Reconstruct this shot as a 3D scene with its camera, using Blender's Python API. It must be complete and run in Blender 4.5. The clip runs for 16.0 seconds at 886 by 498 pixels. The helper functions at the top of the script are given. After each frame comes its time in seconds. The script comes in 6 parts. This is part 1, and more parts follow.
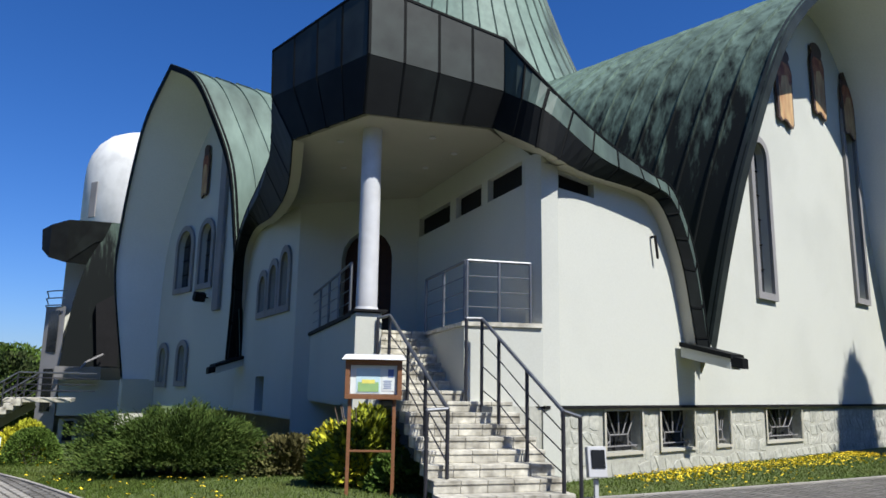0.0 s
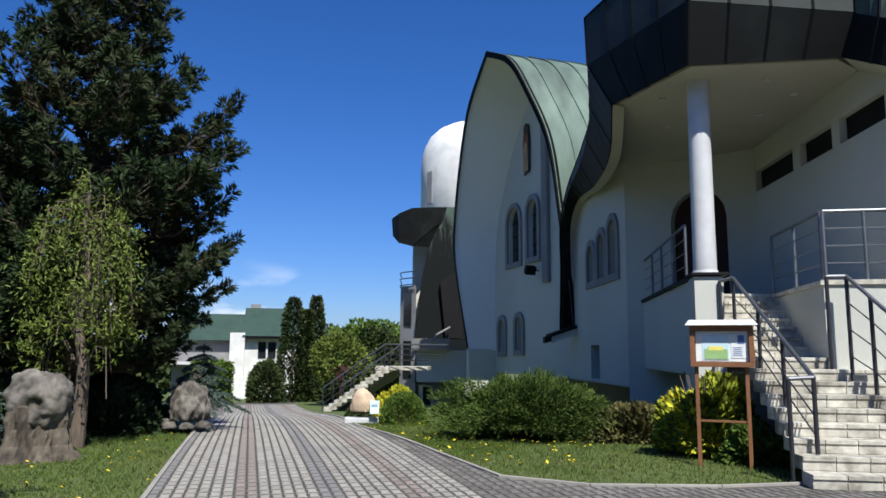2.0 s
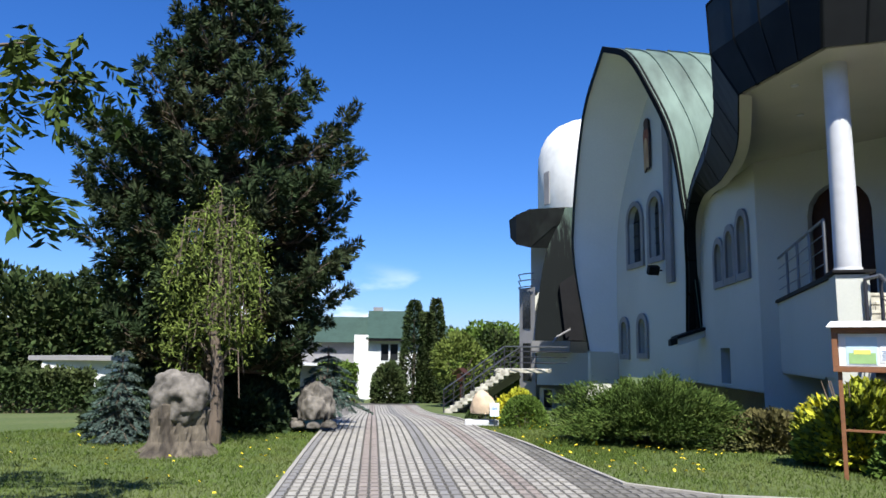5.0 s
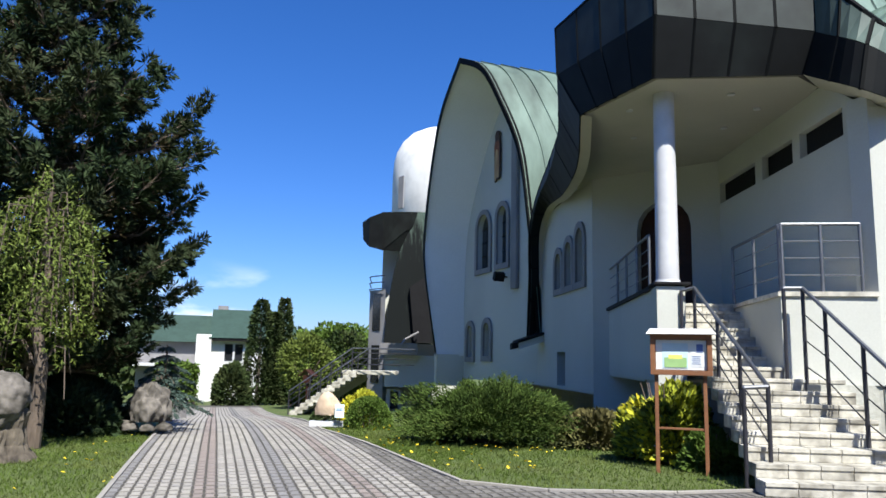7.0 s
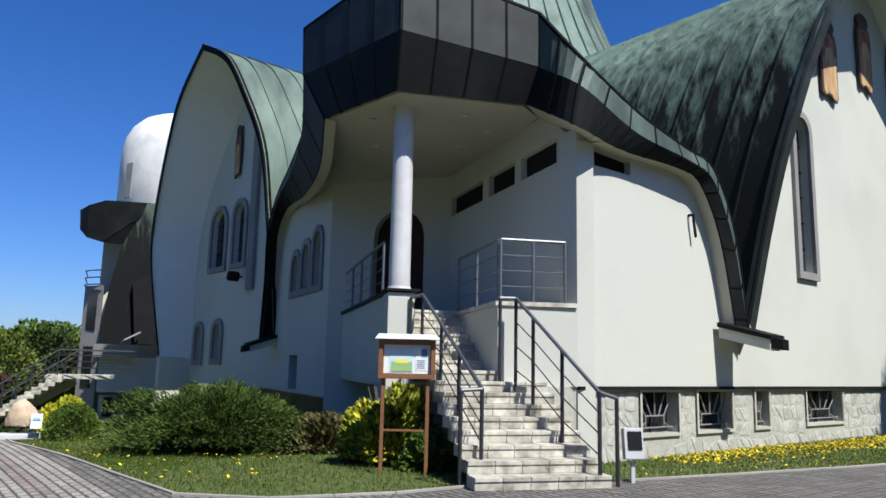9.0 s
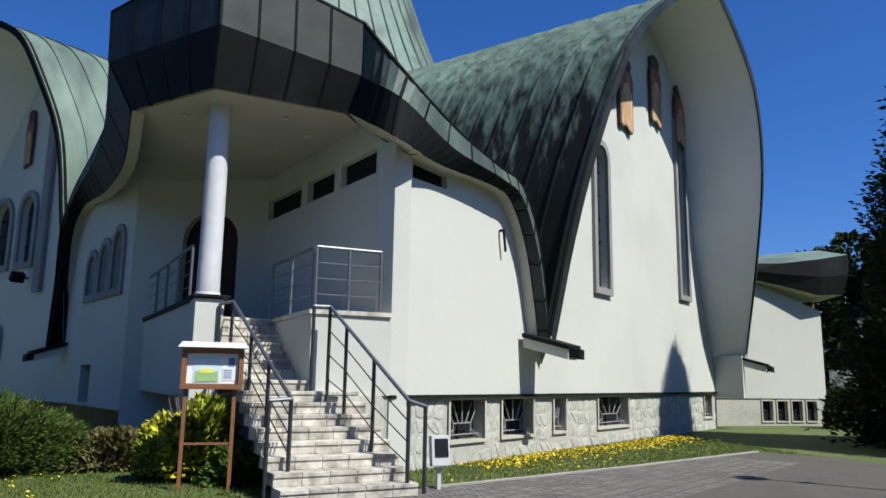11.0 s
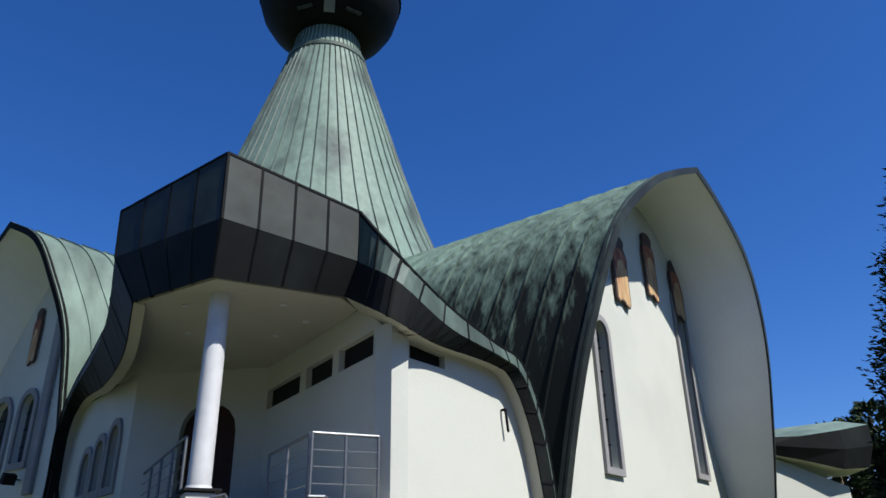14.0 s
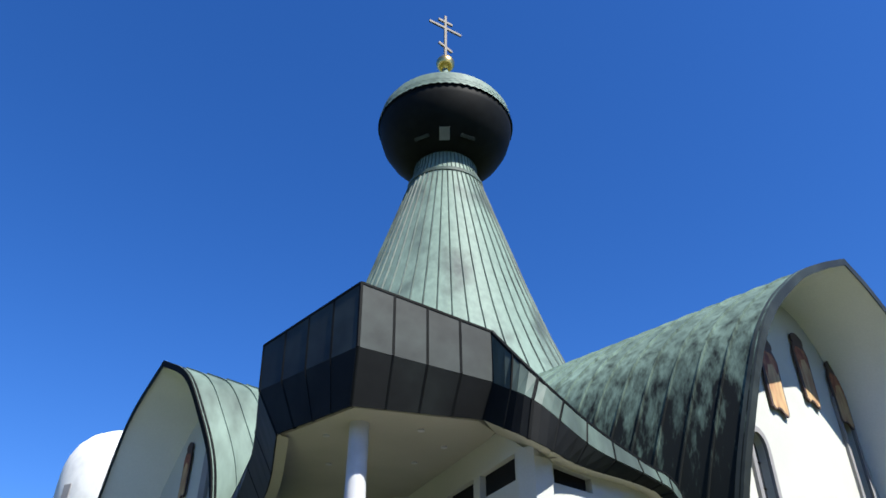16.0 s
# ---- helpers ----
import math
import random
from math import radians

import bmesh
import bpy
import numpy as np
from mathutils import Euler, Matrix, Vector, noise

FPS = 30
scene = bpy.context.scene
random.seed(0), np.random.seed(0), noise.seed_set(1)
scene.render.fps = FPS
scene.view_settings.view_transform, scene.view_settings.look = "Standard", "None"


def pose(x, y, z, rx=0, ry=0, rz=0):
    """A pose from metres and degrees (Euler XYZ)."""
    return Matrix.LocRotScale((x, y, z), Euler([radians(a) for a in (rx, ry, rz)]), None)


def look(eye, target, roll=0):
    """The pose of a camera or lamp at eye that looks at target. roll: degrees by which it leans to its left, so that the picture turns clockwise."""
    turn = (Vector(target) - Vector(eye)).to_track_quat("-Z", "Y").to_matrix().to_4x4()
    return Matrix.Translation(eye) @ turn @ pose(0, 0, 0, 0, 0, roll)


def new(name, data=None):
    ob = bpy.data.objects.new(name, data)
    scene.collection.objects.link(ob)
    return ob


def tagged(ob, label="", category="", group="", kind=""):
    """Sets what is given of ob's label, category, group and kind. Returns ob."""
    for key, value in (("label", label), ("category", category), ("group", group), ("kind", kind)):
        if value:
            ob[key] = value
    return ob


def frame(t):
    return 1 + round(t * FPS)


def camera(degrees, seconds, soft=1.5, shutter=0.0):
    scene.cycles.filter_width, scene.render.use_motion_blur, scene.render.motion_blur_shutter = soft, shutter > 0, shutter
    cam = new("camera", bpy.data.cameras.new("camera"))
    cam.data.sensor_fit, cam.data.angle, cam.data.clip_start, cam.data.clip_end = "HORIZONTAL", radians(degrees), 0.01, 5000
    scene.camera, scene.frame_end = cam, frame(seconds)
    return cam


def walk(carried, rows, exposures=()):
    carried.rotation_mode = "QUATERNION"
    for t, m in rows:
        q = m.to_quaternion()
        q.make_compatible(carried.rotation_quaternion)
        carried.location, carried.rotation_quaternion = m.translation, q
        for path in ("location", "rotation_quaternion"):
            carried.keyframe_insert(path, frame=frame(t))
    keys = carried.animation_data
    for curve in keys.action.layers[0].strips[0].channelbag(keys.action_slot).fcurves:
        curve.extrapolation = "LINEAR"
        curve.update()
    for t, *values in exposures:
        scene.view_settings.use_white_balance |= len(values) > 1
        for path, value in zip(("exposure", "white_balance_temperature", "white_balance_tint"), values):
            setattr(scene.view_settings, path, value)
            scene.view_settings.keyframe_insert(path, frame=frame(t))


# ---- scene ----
cam = camera(61.92, 16.0, soft=1.6)
EYE_H = 1.6
# seconds, place relative to the standing point, turn
WAY = [
    (0.0, 0.039, -0.141, -0.011, 100.66, -0.91, -2.61),
    (0.5, 0.063, -0.182, -0.007, 100.1, -0.35, 1.85),
    (1.0, 0.015, -0.214, -0.029, 98.75, -0.17, 8.26),
    (1.5, -0.074, -0.13, -0.015, 98.78, 0.14, 14.83),
    (2.0, -0.159, -0.081, -0.024, 98.0, -0.42, 22.23),
    (2.5, -0.194, -0.005, -0.015, 97.89, 0.1, 28.43),
    (3.0, -0.175, 0.007, -0.015, 97.79, -0.42, 31.51),
    (5.5, -0.162, 0.005, -0.014, 98.15, -0.75, 31.33),
    (6.0, -0.165, -0.003, -0.007, 98.28, -0.91, 30.6),
    (6.5, -0.073, -0.051, -0.012, 98.51, -1.04, 28.27),
    (7.0, -0.056, -0.098, -0.027, 98.42, -1.23, 19.91),
    (7.5, -0.06, -0.058, -0.023, 98.85, -1.11, 13.32),
    (8.0, -0.051, -0.006, -0.021, 98.68, -0.96, 8.12),
    (8.5, -0.027, 0.013, -0.009, 99.03, -1.37, 3.46),
    (9.0, -0.001, 0.001, 0.0, 99.04, -1.24, -0.25),
    (9.5, 0.01, 0.027, 0.001, 98.86, -1.65, -4.0),
    (10.0, 0.025, 0.053, -0.007, 99.41, -1.47, -7.77),
    (10.2, 0.023, 0.076, 0.02, 99.39, -1.24, -9.04),
    (12.3, 0.14, -0.048, -0.054, 103.24, -0.82, -20.78),
    (12.5, 0.131, -0.005, -0.002, 103.87, -0.69, -21.29),
    (13.0, 0.113, -0.019, 0.012, 105.33, -0.6, -22.98),
    (13.5, 0.146, -0.021, -0.009, 109.37, 0.44, -20.53),
    (14.0, 0.273, -0.038, -0.099, 114.23, 0.93, -13.08),
    (14.5, 0.207, 0.115, -0.02, 119.52, 1.96, -5.24),
    (15.0, 0.16, 0.134, 0.028, 123.32, 1.26, -0.74),
    (15.5, 0.125, 0.038, 0.009, 124.1, -0.45, -0.15),
    (16.0, 0.127, 0.032, -0.001, 123.22, -0.08, -2.87),
]
EXPOSURE = [(0.0, 0.50), (2.5, 0.50), (3.2, 0.56), (5.3, 0.95), (7.0, 0.90), (8.0, 0.74), (9.0, 0.53), (12.5, 0.50), (14.5, 0.64), (16.0, 1.02)]
walk(cam, [(t, pose(x, y, EYE_H + z, a, b, c)) for t, x, y, z, a, b, c in WAY], exposures=EXPOSURE)

# ---- sky and sun ----
SUN_EL, SUN_DIR = radians(53), Vector((0.629, -0.777))
world = bpy.data.worlds.new("sky")
scene.world = world
world.use_nodes = True
wn, wl = world.node_tree.nodes, world.node_tree.links
wn.clear()
w_out, w_bg, w_sky = wn.new("ShaderNodeOutputWorld"), wn.new("ShaderNodeBackground"), wn.new("ShaderNodeTexSky")
w_sky.sky_type, w_sky.sun_disc = "NISHITA", False
w_sky.sun_elevation, w_sky.sun_rotation = SUN_EL, math.atan2(SUN_DIR.x, SUN_DIR.y)
w_sky.air_density, w_sky.dust_density, w_sky.ozone_density = 1.0, 0.5, 4.0
w_bg.inputs["Strength"].default_value = 0.065
w_sat = wn.new("ShaderNodeHueSaturation")
w_sat.inputs["Saturation"].default_value = 1.12
w_tint = wn.new("ShaderNodeMix")
w_tint.data_type, w_tint.blend_type = "RGBA", "MULTIPLY"
w_tint.inputs["Factor"].default_value = 1.0
w_tint.inputs["B"].default_value = (0.78, 0.95, 1.40, 1)
wl.new(w_sky.outputs[0], w_tint.inputs["A"])
wl.new(w_tint.outputs["Result"], w_sat.inputs["Color"])
# low fair-weather clouds along the horizon
w_tc, w_map, w_noise = wn.new("ShaderNodeTexCoord"), wn.new("ShaderNodeMapping"), wn.new("ShaderNodeTexNoise")
w_sep, w_band, w_edge, w_mul, w_mix = (wn.new("ShaderNodeSeparateXYZ"), wn.new("ShaderNodeMapRange"), wn.new("ShaderNodeMapRange"),
                                       wn.new("ShaderNodeMath"), wn.new("ShaderNodeMix"))
w_map.inputs["Scale"].default_value = (1, 1, 2.6)
w_noise.inputs["Scale"].default_value, w_noise.inputs["Detail"].default_value = 5.0, 6
wl.new(w_tc.outputs["Generated"], w_map.inputs["Vector"])
wl.new(w_map.outputs[0], w_noise.inputs["Vector"])
wl.new(w_tc.outputs["Generated"], w_sep.inputs[0])
w_band.interpolation_type = w_edge.interpolation_type = "SMOOTHSTEP"
for node, lo, hi, to0, to1 in ((w_band, 0.05, 0.125, 1.0, 0.0), (w_edge, 0.50, 0.62, 0.0, 0.95)):
    for key, value in (("From Min", lo), ("From Max", hi), ("To Min", to0), ("To Max", to1)):
        node.inputs[key].default_value = value
wl.new(w_sep.outputs["Z"], w_band.inputs["Value"])
wl.new(w_noise.outputs["Fac"], w_edge.inputs["Value"])
w_mul.operation = "MULTIPLY"
wl.new(w_band.outputs[0], w_mul.inputs[0])
wl.new(w_edge.outputs[0], w_mul.inputs[1])
w_mix.data_type = "RGBA"
wl.new(w_mul.outputs[0], w_mix.inputs["Factor"])
wl.new(w_sat.outputs[0], w_mix.inputs["A"])
w_mix.inputs["B"].default_value = (12.0, 12.6, 13.6, 1)
wl.new(w_mix.outputs["Result"], w_bg.inputs["Color"])
wl.new(w_bg.outputs[0], w_out.inputs["Surface"])
sun = new("sun", bpy.data.lights.new("sun", "SUN"))
sun.data.energy, sun.data.angle, sun.data.color = 5.0, radians(0.53), (1.0, 0.975, 0.92)
sun.matrix_world = look((SUN_DIR.x * 50, SUN_DIR.y * 50, 50 * math.tan(SUN_EL)), (0, 0, 0))


# ---- materials ----
def material(name, colour, rough=0.8, metal=0.0, spread=0.12, grain=6.0, bump=0.0, bump_scale=40.0, second=None, mix_scale=1.2,
             mix_lo=0.45, mix_hi=0.65, per_object=0.0, per_island=0.0, coord="Object", spec=0.5, stretch=(1, 1, 1)):
    """A surface whose colour varies at a large and a small scale, with fine relief."""
    m = bpy.data.materials.new(name)
    m.use_nodes = True
    n, l = m.node_tree.nodes, m.node_tree.links
    b = n["Principled BSDF"]
    b.inputs["Roughness"].default_value, b.inputs["Metallic"].default_value = rough, metal
    b.inputs["Specular IOR Level"].default_value = spec
    tc, mp = n.new("ShaderNodeTexCoord"), n.new("ShaderNodeMapping")
    mp.inputs["Scale"].default_value = stretch
    l.new(tc.outputs[coord], mp.inputs["Vector"])
    fine, large = n.new("ShaderNodeTexNoise"), n.new("ShaderNodeTexNoise")
    fine.inputs["Scale"].default_value, large.inputs["Scale"].default_value = grain, mix_scale
    fine.inputs["Detail"].default_value, large.inputs["Detail"].default_value = 4, 5
    l.new(mp.outputs[0], fine.inputs["Vector"])
    l.new(mp.outputs[0], large.inputs["Vector"])
    ramp = n.new("ShaderNodeMapRange")
    ramp.inputs["From Min"].default_value, ramp.inputs["From Max"].default_value = mix_lo, mix_hi
    l.new(large.outputs["Fac"], ramp.inputs["Value"])
    mix = n.new("ShaderNodeMix")
    mix.data_type = "RGBA"
    mix.inputs["A"].default_value = (*colour, 1)
    mix.inputs["B"].default_value = (*(second or [c * 0.85 for c in colour]), 1)
    l.new(ramp.outputs[0], mix.inputs["Factor"])
    vary = n.new("ShaderNodeHueSaturation")
    l.new(mix.outputs["Result"], vary.inputs["Color"])
    val = n.new("ShaderNodeMapRange")
    val.inputs["From Min"].default_value, val.inputs["From Max"].default_value = 0.25, 0.75
    val.inputs["To Min"].default_value, val.inputs["To Max"].default_value = 1 - spread, 1 + spread
    l.new(fine.outputs["Fac"], val.inputs["Value"])
    last = val.outputs[0]
    for amount, kind, socket in ((per_object, "ShaderNodeObjectInfo", "Random"), (per_island, "ShaderNodeNewGeometry", "Random Per Island")):
        if amount:
            info, rng, mul = n.new(kind), n.new("ShaderNodeMapRange"), n.new("ShaderNodeMath")
            rng.inputs["To Min"].default_value, rng.inputs["To Max"].default_value = 1 - amount, 1 + amount
            mul.operation = "MULTIPLY"
            l.new(info.outputs[socket], rng.inputs["Value"])
            l.new(rng.outputs[0], mul.inputs[0])
            l.new(last, mul.inputs[1])
            last = mul.outputs[0]
    l.new(last, vary.inputs["Value"])
    l.new(vary.outputs[0], b.inputs["Base Color"])
    if bump:
        bn, tex = n.new("ShaderNodeBump"), n.new("ShaderNodeTexNoise")
        tex.inputs["Scale"].default_value, tex.inputs["Detail"].default_value = bump_scale, 3
        l.new(mp.outputs[0], tex.inputs["Vector"])
        bn.inputs["Strength"].default_value, bn.inputs["Distance"].default_value = bump, 0.02
        l.new(tex.outputs["Fac"], bn.inputs["Height"])
        l.new(bn.outputs[0], b.inputs["Normal"])
    return m


def leafy(name, colour, second, per_island=0.35):
    m = material(name, colour, rough=0.75, spread=0.25, grain=3.0, second=second, mix_scale=0.8, per_island=per_island, spec=0.08)
    m.node_tree.nodes["Principled BSDF"].inputs["Subsurface Weight"].default_value = 0.0
    return m


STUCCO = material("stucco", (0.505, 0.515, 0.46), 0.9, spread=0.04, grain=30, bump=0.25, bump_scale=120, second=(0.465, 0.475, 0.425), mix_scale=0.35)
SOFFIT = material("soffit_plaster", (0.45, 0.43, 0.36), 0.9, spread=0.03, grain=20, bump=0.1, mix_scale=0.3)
TRIM = material("window_surround", (0.23, 0.225, 0.225), 0.85, spread=0.06, grain=25, bump=0.15, bump_scale=80)
COPPER = material("copper_patina", (0.135, 0.19, 0.155), 0.6, 0.0, spec=0.25, spread=0.22, grain=2.5, second=(0.085, 0.12, 0.10), mix_scale=0.5, per_object=0.10, bump=0.1, bump_scale=4, stretch=(1, 1, 0.35))
# near-black holds the shade of downward faces; the brown is for upright, sunlit ones
COPPER_DARK_SHADED = material("copper_dark_shaded", (0.010, 0.011, 0.011), 0.6, spec=0.10, spread=0.25, grain=2, second=(0.014, 0.017, 0.016), mix_scale=0.7, per_object=0.12, bump=0.1, bump_scale=3)
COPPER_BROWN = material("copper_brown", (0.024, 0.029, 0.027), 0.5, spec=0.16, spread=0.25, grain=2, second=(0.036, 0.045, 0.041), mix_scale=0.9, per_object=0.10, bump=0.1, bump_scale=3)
COPPER_FADE = material("copper_half_green", (0.060, 0.082, 0.072), 0.55, spec=0.2, spread=0.3, grain=3, second=(0.095, 0.135, 0.112), mix_scale=1.1, per_object=0.10, bump=0.1, bump_scale=3, stretch=(1, 1, 0.5))
# near-black copper for seams and edges; the dome's underside shade is in this colour
COPPER_BLACK_SHADED = material("copper_black_shaded", (0.0065, 0.0075, 0.0075), 0.6, spec=0.06, spread=0.25, grain=2, mix_scale=0.7)
ARCH_PLASTER = material("arch_plaster", (0.72, 0.73, 0.71), 0.9, spread=0.04, grain=18, bump=0.1, second=(0.66, 0.67, 0.65), mix_scale=0.3)


def stained_copper():
    """Green patina with black tarnish that has run down the seams from the valley."""
    m = material("copper_stained", (0.135, 0.195, 0.158), 0.65, spec=0.06, spread=0.28, grain=2.5, second=(0.085, 0.125, 0.105), mix_scale=0.6, per_object=0.10, bump=0.1, bump_scale=4, stretch=(1, 1, 0.35))
    n, l = m.node_tree.nodes, m.node_tree.links
    b = n["Principled BSDF"]
    base = b.inputs["Base Color"].links[0].from_socket
    tc, mp, streak, sep = n.new("ShaderNodeTexCoord"), n.new("ShaderNodeMapping"), n.new("ShaderNodeTexNoise"), n.new("ShaderNodeSeparateXYZ")
    mp.inputs["Scale"].default_value = (2.1, 2.1, 0.13)
    streak.inputs["Scale"].default_value, streak.inputs["Detail"].default_value, streak.inputs["Roughness"].default_value = 1.5, 5, 0.65
    l.new(tc.outputs["Object"], mp.inputs["Vector"])
    l.new(mp.outputs[0], streak.inputs["Vector"])
    l.new(tc.outputs["Object"], sep.inputs[0])
    level, add, cut, mix = n.new("ShaderNodeMapRange"), n.new("ShaderNodeMath"), n.new("ShaderNodeMapRange"), n.new("ShaderNodeMix")
    level.inputs["From Min"].default_value, level.inputs["From Max"].default_value = 5.5, 12.8
    level.inputs["To Min"].default_value, level.inputs["To Max"].default_value = 0.40, -0.16
    l.new(sep.outputs["Z"], level.inputs["Value"])
    add.operation = "ADD"
    l.new(streak.outputs["Fac"], add.inputs[0])
    l.new(level.outputs[0], add.inputs[1])
    cut.inputs["From Min"].default_value, cut.inputs["From Max"].default_value = 0.42, 0.74
    l.new(add.outputs[0], cut.inputs["Value"])
    mix.data_type = "RGBA"
    mix.inputs["B"].default_value = (0.009, 0.011, 0.011, 1)
    l.new(cut.outputs[0], mix.inputs["Factor"])
    l.new(base, mix.inputs["A"])
    l.new(mix.outputs["Result"], b.inputs["Base Color"])
    return m


COPPER_RUN = stained_copper()
COPPER_SEAM = material("copper_seam", (0.07, 0.10, 0.083), 0.6, spec=0.2, spread=0.25, grain=3, second=(0.03, 0.042, 0.037), mix_scale=0.4)
COPPER_CONE = material("copper_cone", (0.14, 0.20, 0.163), 0.6, spec=0.25, spread=0.2, grain=3, second=(0.05, 0.066, 0.060), mix_scale=0.33, mix_lo=0.52, mix_hi=0.66, bump=0.1, bump_scale=4, stretch=(1, 1, 0.6))
GLASS_DARK = material("dark_glass", (0.02, 0.022, 0.025), 0.12, spread=0.1)
RUBBLE = material("plinth_mortar", (0.39, 0.39, 0.34), 0.95, spread=0.15, grain=12, bump=0.5, bump_scale=30)
FIELDSTONE = material("plinth_stone", (0.42, 0.42, 0.37), 0.9, spread=0.22, grain=11, second=(0.33, 0.335, 0.29), mix_scale=2.5, bump=0.5, bump_scale=22, per_object=0.10)
STEP = material("step_stone", (0.47, 0.45, 0.38), 0.75, spread=0.28, grain=9, second=(0.21, 0.195, 0.155), mix_scale=3.5, mix_lo=0.44, mix_hi=0.68, bump=0.3, bump_scale=25, per_object=0.18)
STEEL = material("brushed_steel", (0.20, 0.21, 0.225), 0.55, 1.0, spread=0.05)
DARK_STEEL = material("dark_painted_steel", (0.06, 0.06, 0.07), 0.4, 0.6, spread=0.1)
WOOD = material("brown_wood", (0.20, 0.085, 0.035), 0.6, spread=0.2, grain=12, stretch=(1, 1, 6))
PALE = material("pale_cap", (0.52, 0.53, 0.54), 0.6, spread=0.05)
PAPER = material("pale_paper", (0.70, 0.74, 0.72), 0.7, spread=0.03)
GREEN_INK = material("green_print", (0.28, 0.46, 0.18), 0.7, spread=0.1)
YELLOW_INK = material("yellow_print", (0.75, 0.68, 0.15), 0.7, spread=0.1)
BLUE_INK = material("blue_print", (0.10, 0.16, 0.36), 0.7, spread=0.1)
GRASS = material("lawn", (0.066, 0.096, 0.020), 0.95, spread=0.35, grain=14, second=(0.094, 0.115, 0.032), mix_scale=0.35, bump=0.8, bump_scale=60)
BLADE = leafy("grass_blade", (0.066, 0.100, 0.019), (0.094, 0.116, 0.031), 0.25)
PAVER = material("concrete_paver", (0.30, 0.285, 0.25), 0.9, spread=0.1, grain=10, second=(0.25, 0.235, 0.22), mix_scale=0.6, bump=0.3, bump_scale=50, per_object=0.1, per_island=0.12)
PAVER_RED = material("pink_paver", (0.235, 0.20, 0.178), 0.9, spread=0.1, grain=10, mix_scale=0.6, bump=0.3, bump_scale=50, per_island=0.12)
PAVER_DARK = material("grey_paver", (0.19, 0.185, 0.18), 0.9, spread=0.1, grain=10, mix_scale=0.6, bump=0.3, bump_scale=50, per_island=0.12)
PAVER_YARD = material("worn_grey_paver", (0.15, 0.143, 0.128), 0.9, spread=0.2, grain=9, second=(0.115, 0.108, 0.096), mix_scale=0.8, bump=0.4, bump_scale=40, per_island=0.18)
JOINT = material("paving_joint", (0.068, 0.063, 0.053), 0.95, spread=0.2, grain=8)
NEEDLE = leafy("pine_needles", (0.028, 0.046, 0.019), (0.038, 0.048, 0.022))
NEEDLE_BROWN = leafy("old_pine_needles", (0.040, 0.036, 0.017), (0.052, 0.040, 0.020))
NEEDLE_BLUE = leafy("spruce_needles", (0.055, 0.085, 0.07), (0.08, 0.11, 0.095))
THUJA = leafy("thuja_leaves", (0.035, 0.055, 0.018), (0.055, 0.07, 0.025))
JUNIPER = leafy("juniper_leaves", (0.052, 0.085, 0.018), (0.034, 0.058, 0.013))
JUNIPER_TIP = leafy("juniper_tips", (0.092, 0.128, 0.030), (0.064, 0.094, 0.024))
DARK_CONIFER = leafy("dark_conifer_sprays", (0.016, 0.023, 0.010), (0.030, 0.036, 0.014), 0.5)
YELLOW_LEAF = leafy("golden_leaves", (0.46, 0.42, 0.03), (0.26, 0.29, 0.03))
GREEN_LEAF = leafy("green_leaves", (0.10, 0.16, 0.03), (0.065, 0.11, 0.02))
LIGHT_LEAF = leafy("pale_green_leaves", (0.115, 0.152, 0.035), (0.085, 0.11, 0.022))
DARK_LEAF = leafy("dark_broad_leaves", (0.036, 0.062, 0.014), (0.060, 0.086, 0.020))
DULL_LEAF = leafy("reddish_leaves", (0.11, 0.10, 0.04), (0.08, 0.10, 0.03))
BARK = material("bark", (0.13, 0.10, 0.075), 0.95, spread=0.3, grain=12, bump=0.8, bump_scale=25, stretch=(1, 1, 0.3))
STUMP_WOOD = material("stump_wood", (0.11, 0.092, 0.068), 0.95, spread=0.4, grain=14, second=(0.04, 0.032, 0.024), mix_scale=4, bump=1.0, bump_scale=22, stretch=(1, 1, 0.3))
# mottled stone, darkened with more contrast to hold dappled tree shade
BOULDER = material("boulder_shaded_stone", (0.155, 0.140, 0.120), 0.9, spread=0.45, grain=7, second=(0.045, 0.040, 0.032), mix_scale=3.2, bump=0.8, bump_scale=9)
BEIGE_STONE = material("beige_stone", (0.52, 0.40, 0.28), 0.85, spread=0.15, grain=6, mix_scale=2, bump=0.4, bump_scale=12)
PETAL = material("dandelion_petal", (0.80, 0.60, 0.02), 0.7, spread=0.1)
WHITE_WALL = material("white_render", (0.68, 0.68, 0.65), 0.9, spread=0.03, grain=20)
DOOR_WOOD = material("dark_door_wood", (0.045, 0.018, 0.011), 0.5, spread=0.2, grain=10, stretch=(1, 1, 6), spec=0.2)
ROOF_GREEN = material("green_roof_sheet", (0.035, 0.065, 0.052), 0.6, spec=0.2, spread=0.1, grain=4)
GOLD = material("gilding", (0.72, 0.50, 0.17), 0.3, 1.0, spread=0.05)
BRONZE = material("dull_gilded_bronze", (0.10, 0.08, 0.055), 0.6, 0.0, spread=0.15, grain=3)
ICON_RED = material("icon_robe", (0.20, 0.055, 0.03), 0.7, spread=0.3, grain=6, second=(0.34, 0.15, 0.07), mix_scale=4)
ICON_DARK = material("icon_outline", (0.06, 0.035, 0.03), 0.7, spread=0.2)
ICON_PALE = material("icon_pale", (0.50, 0.33, 0.16), 0.7, spread=0.3, grain=10, second=(0.34, 0.17, 0.08), mix_scale=5, stretch=(1, 1, 0.3))
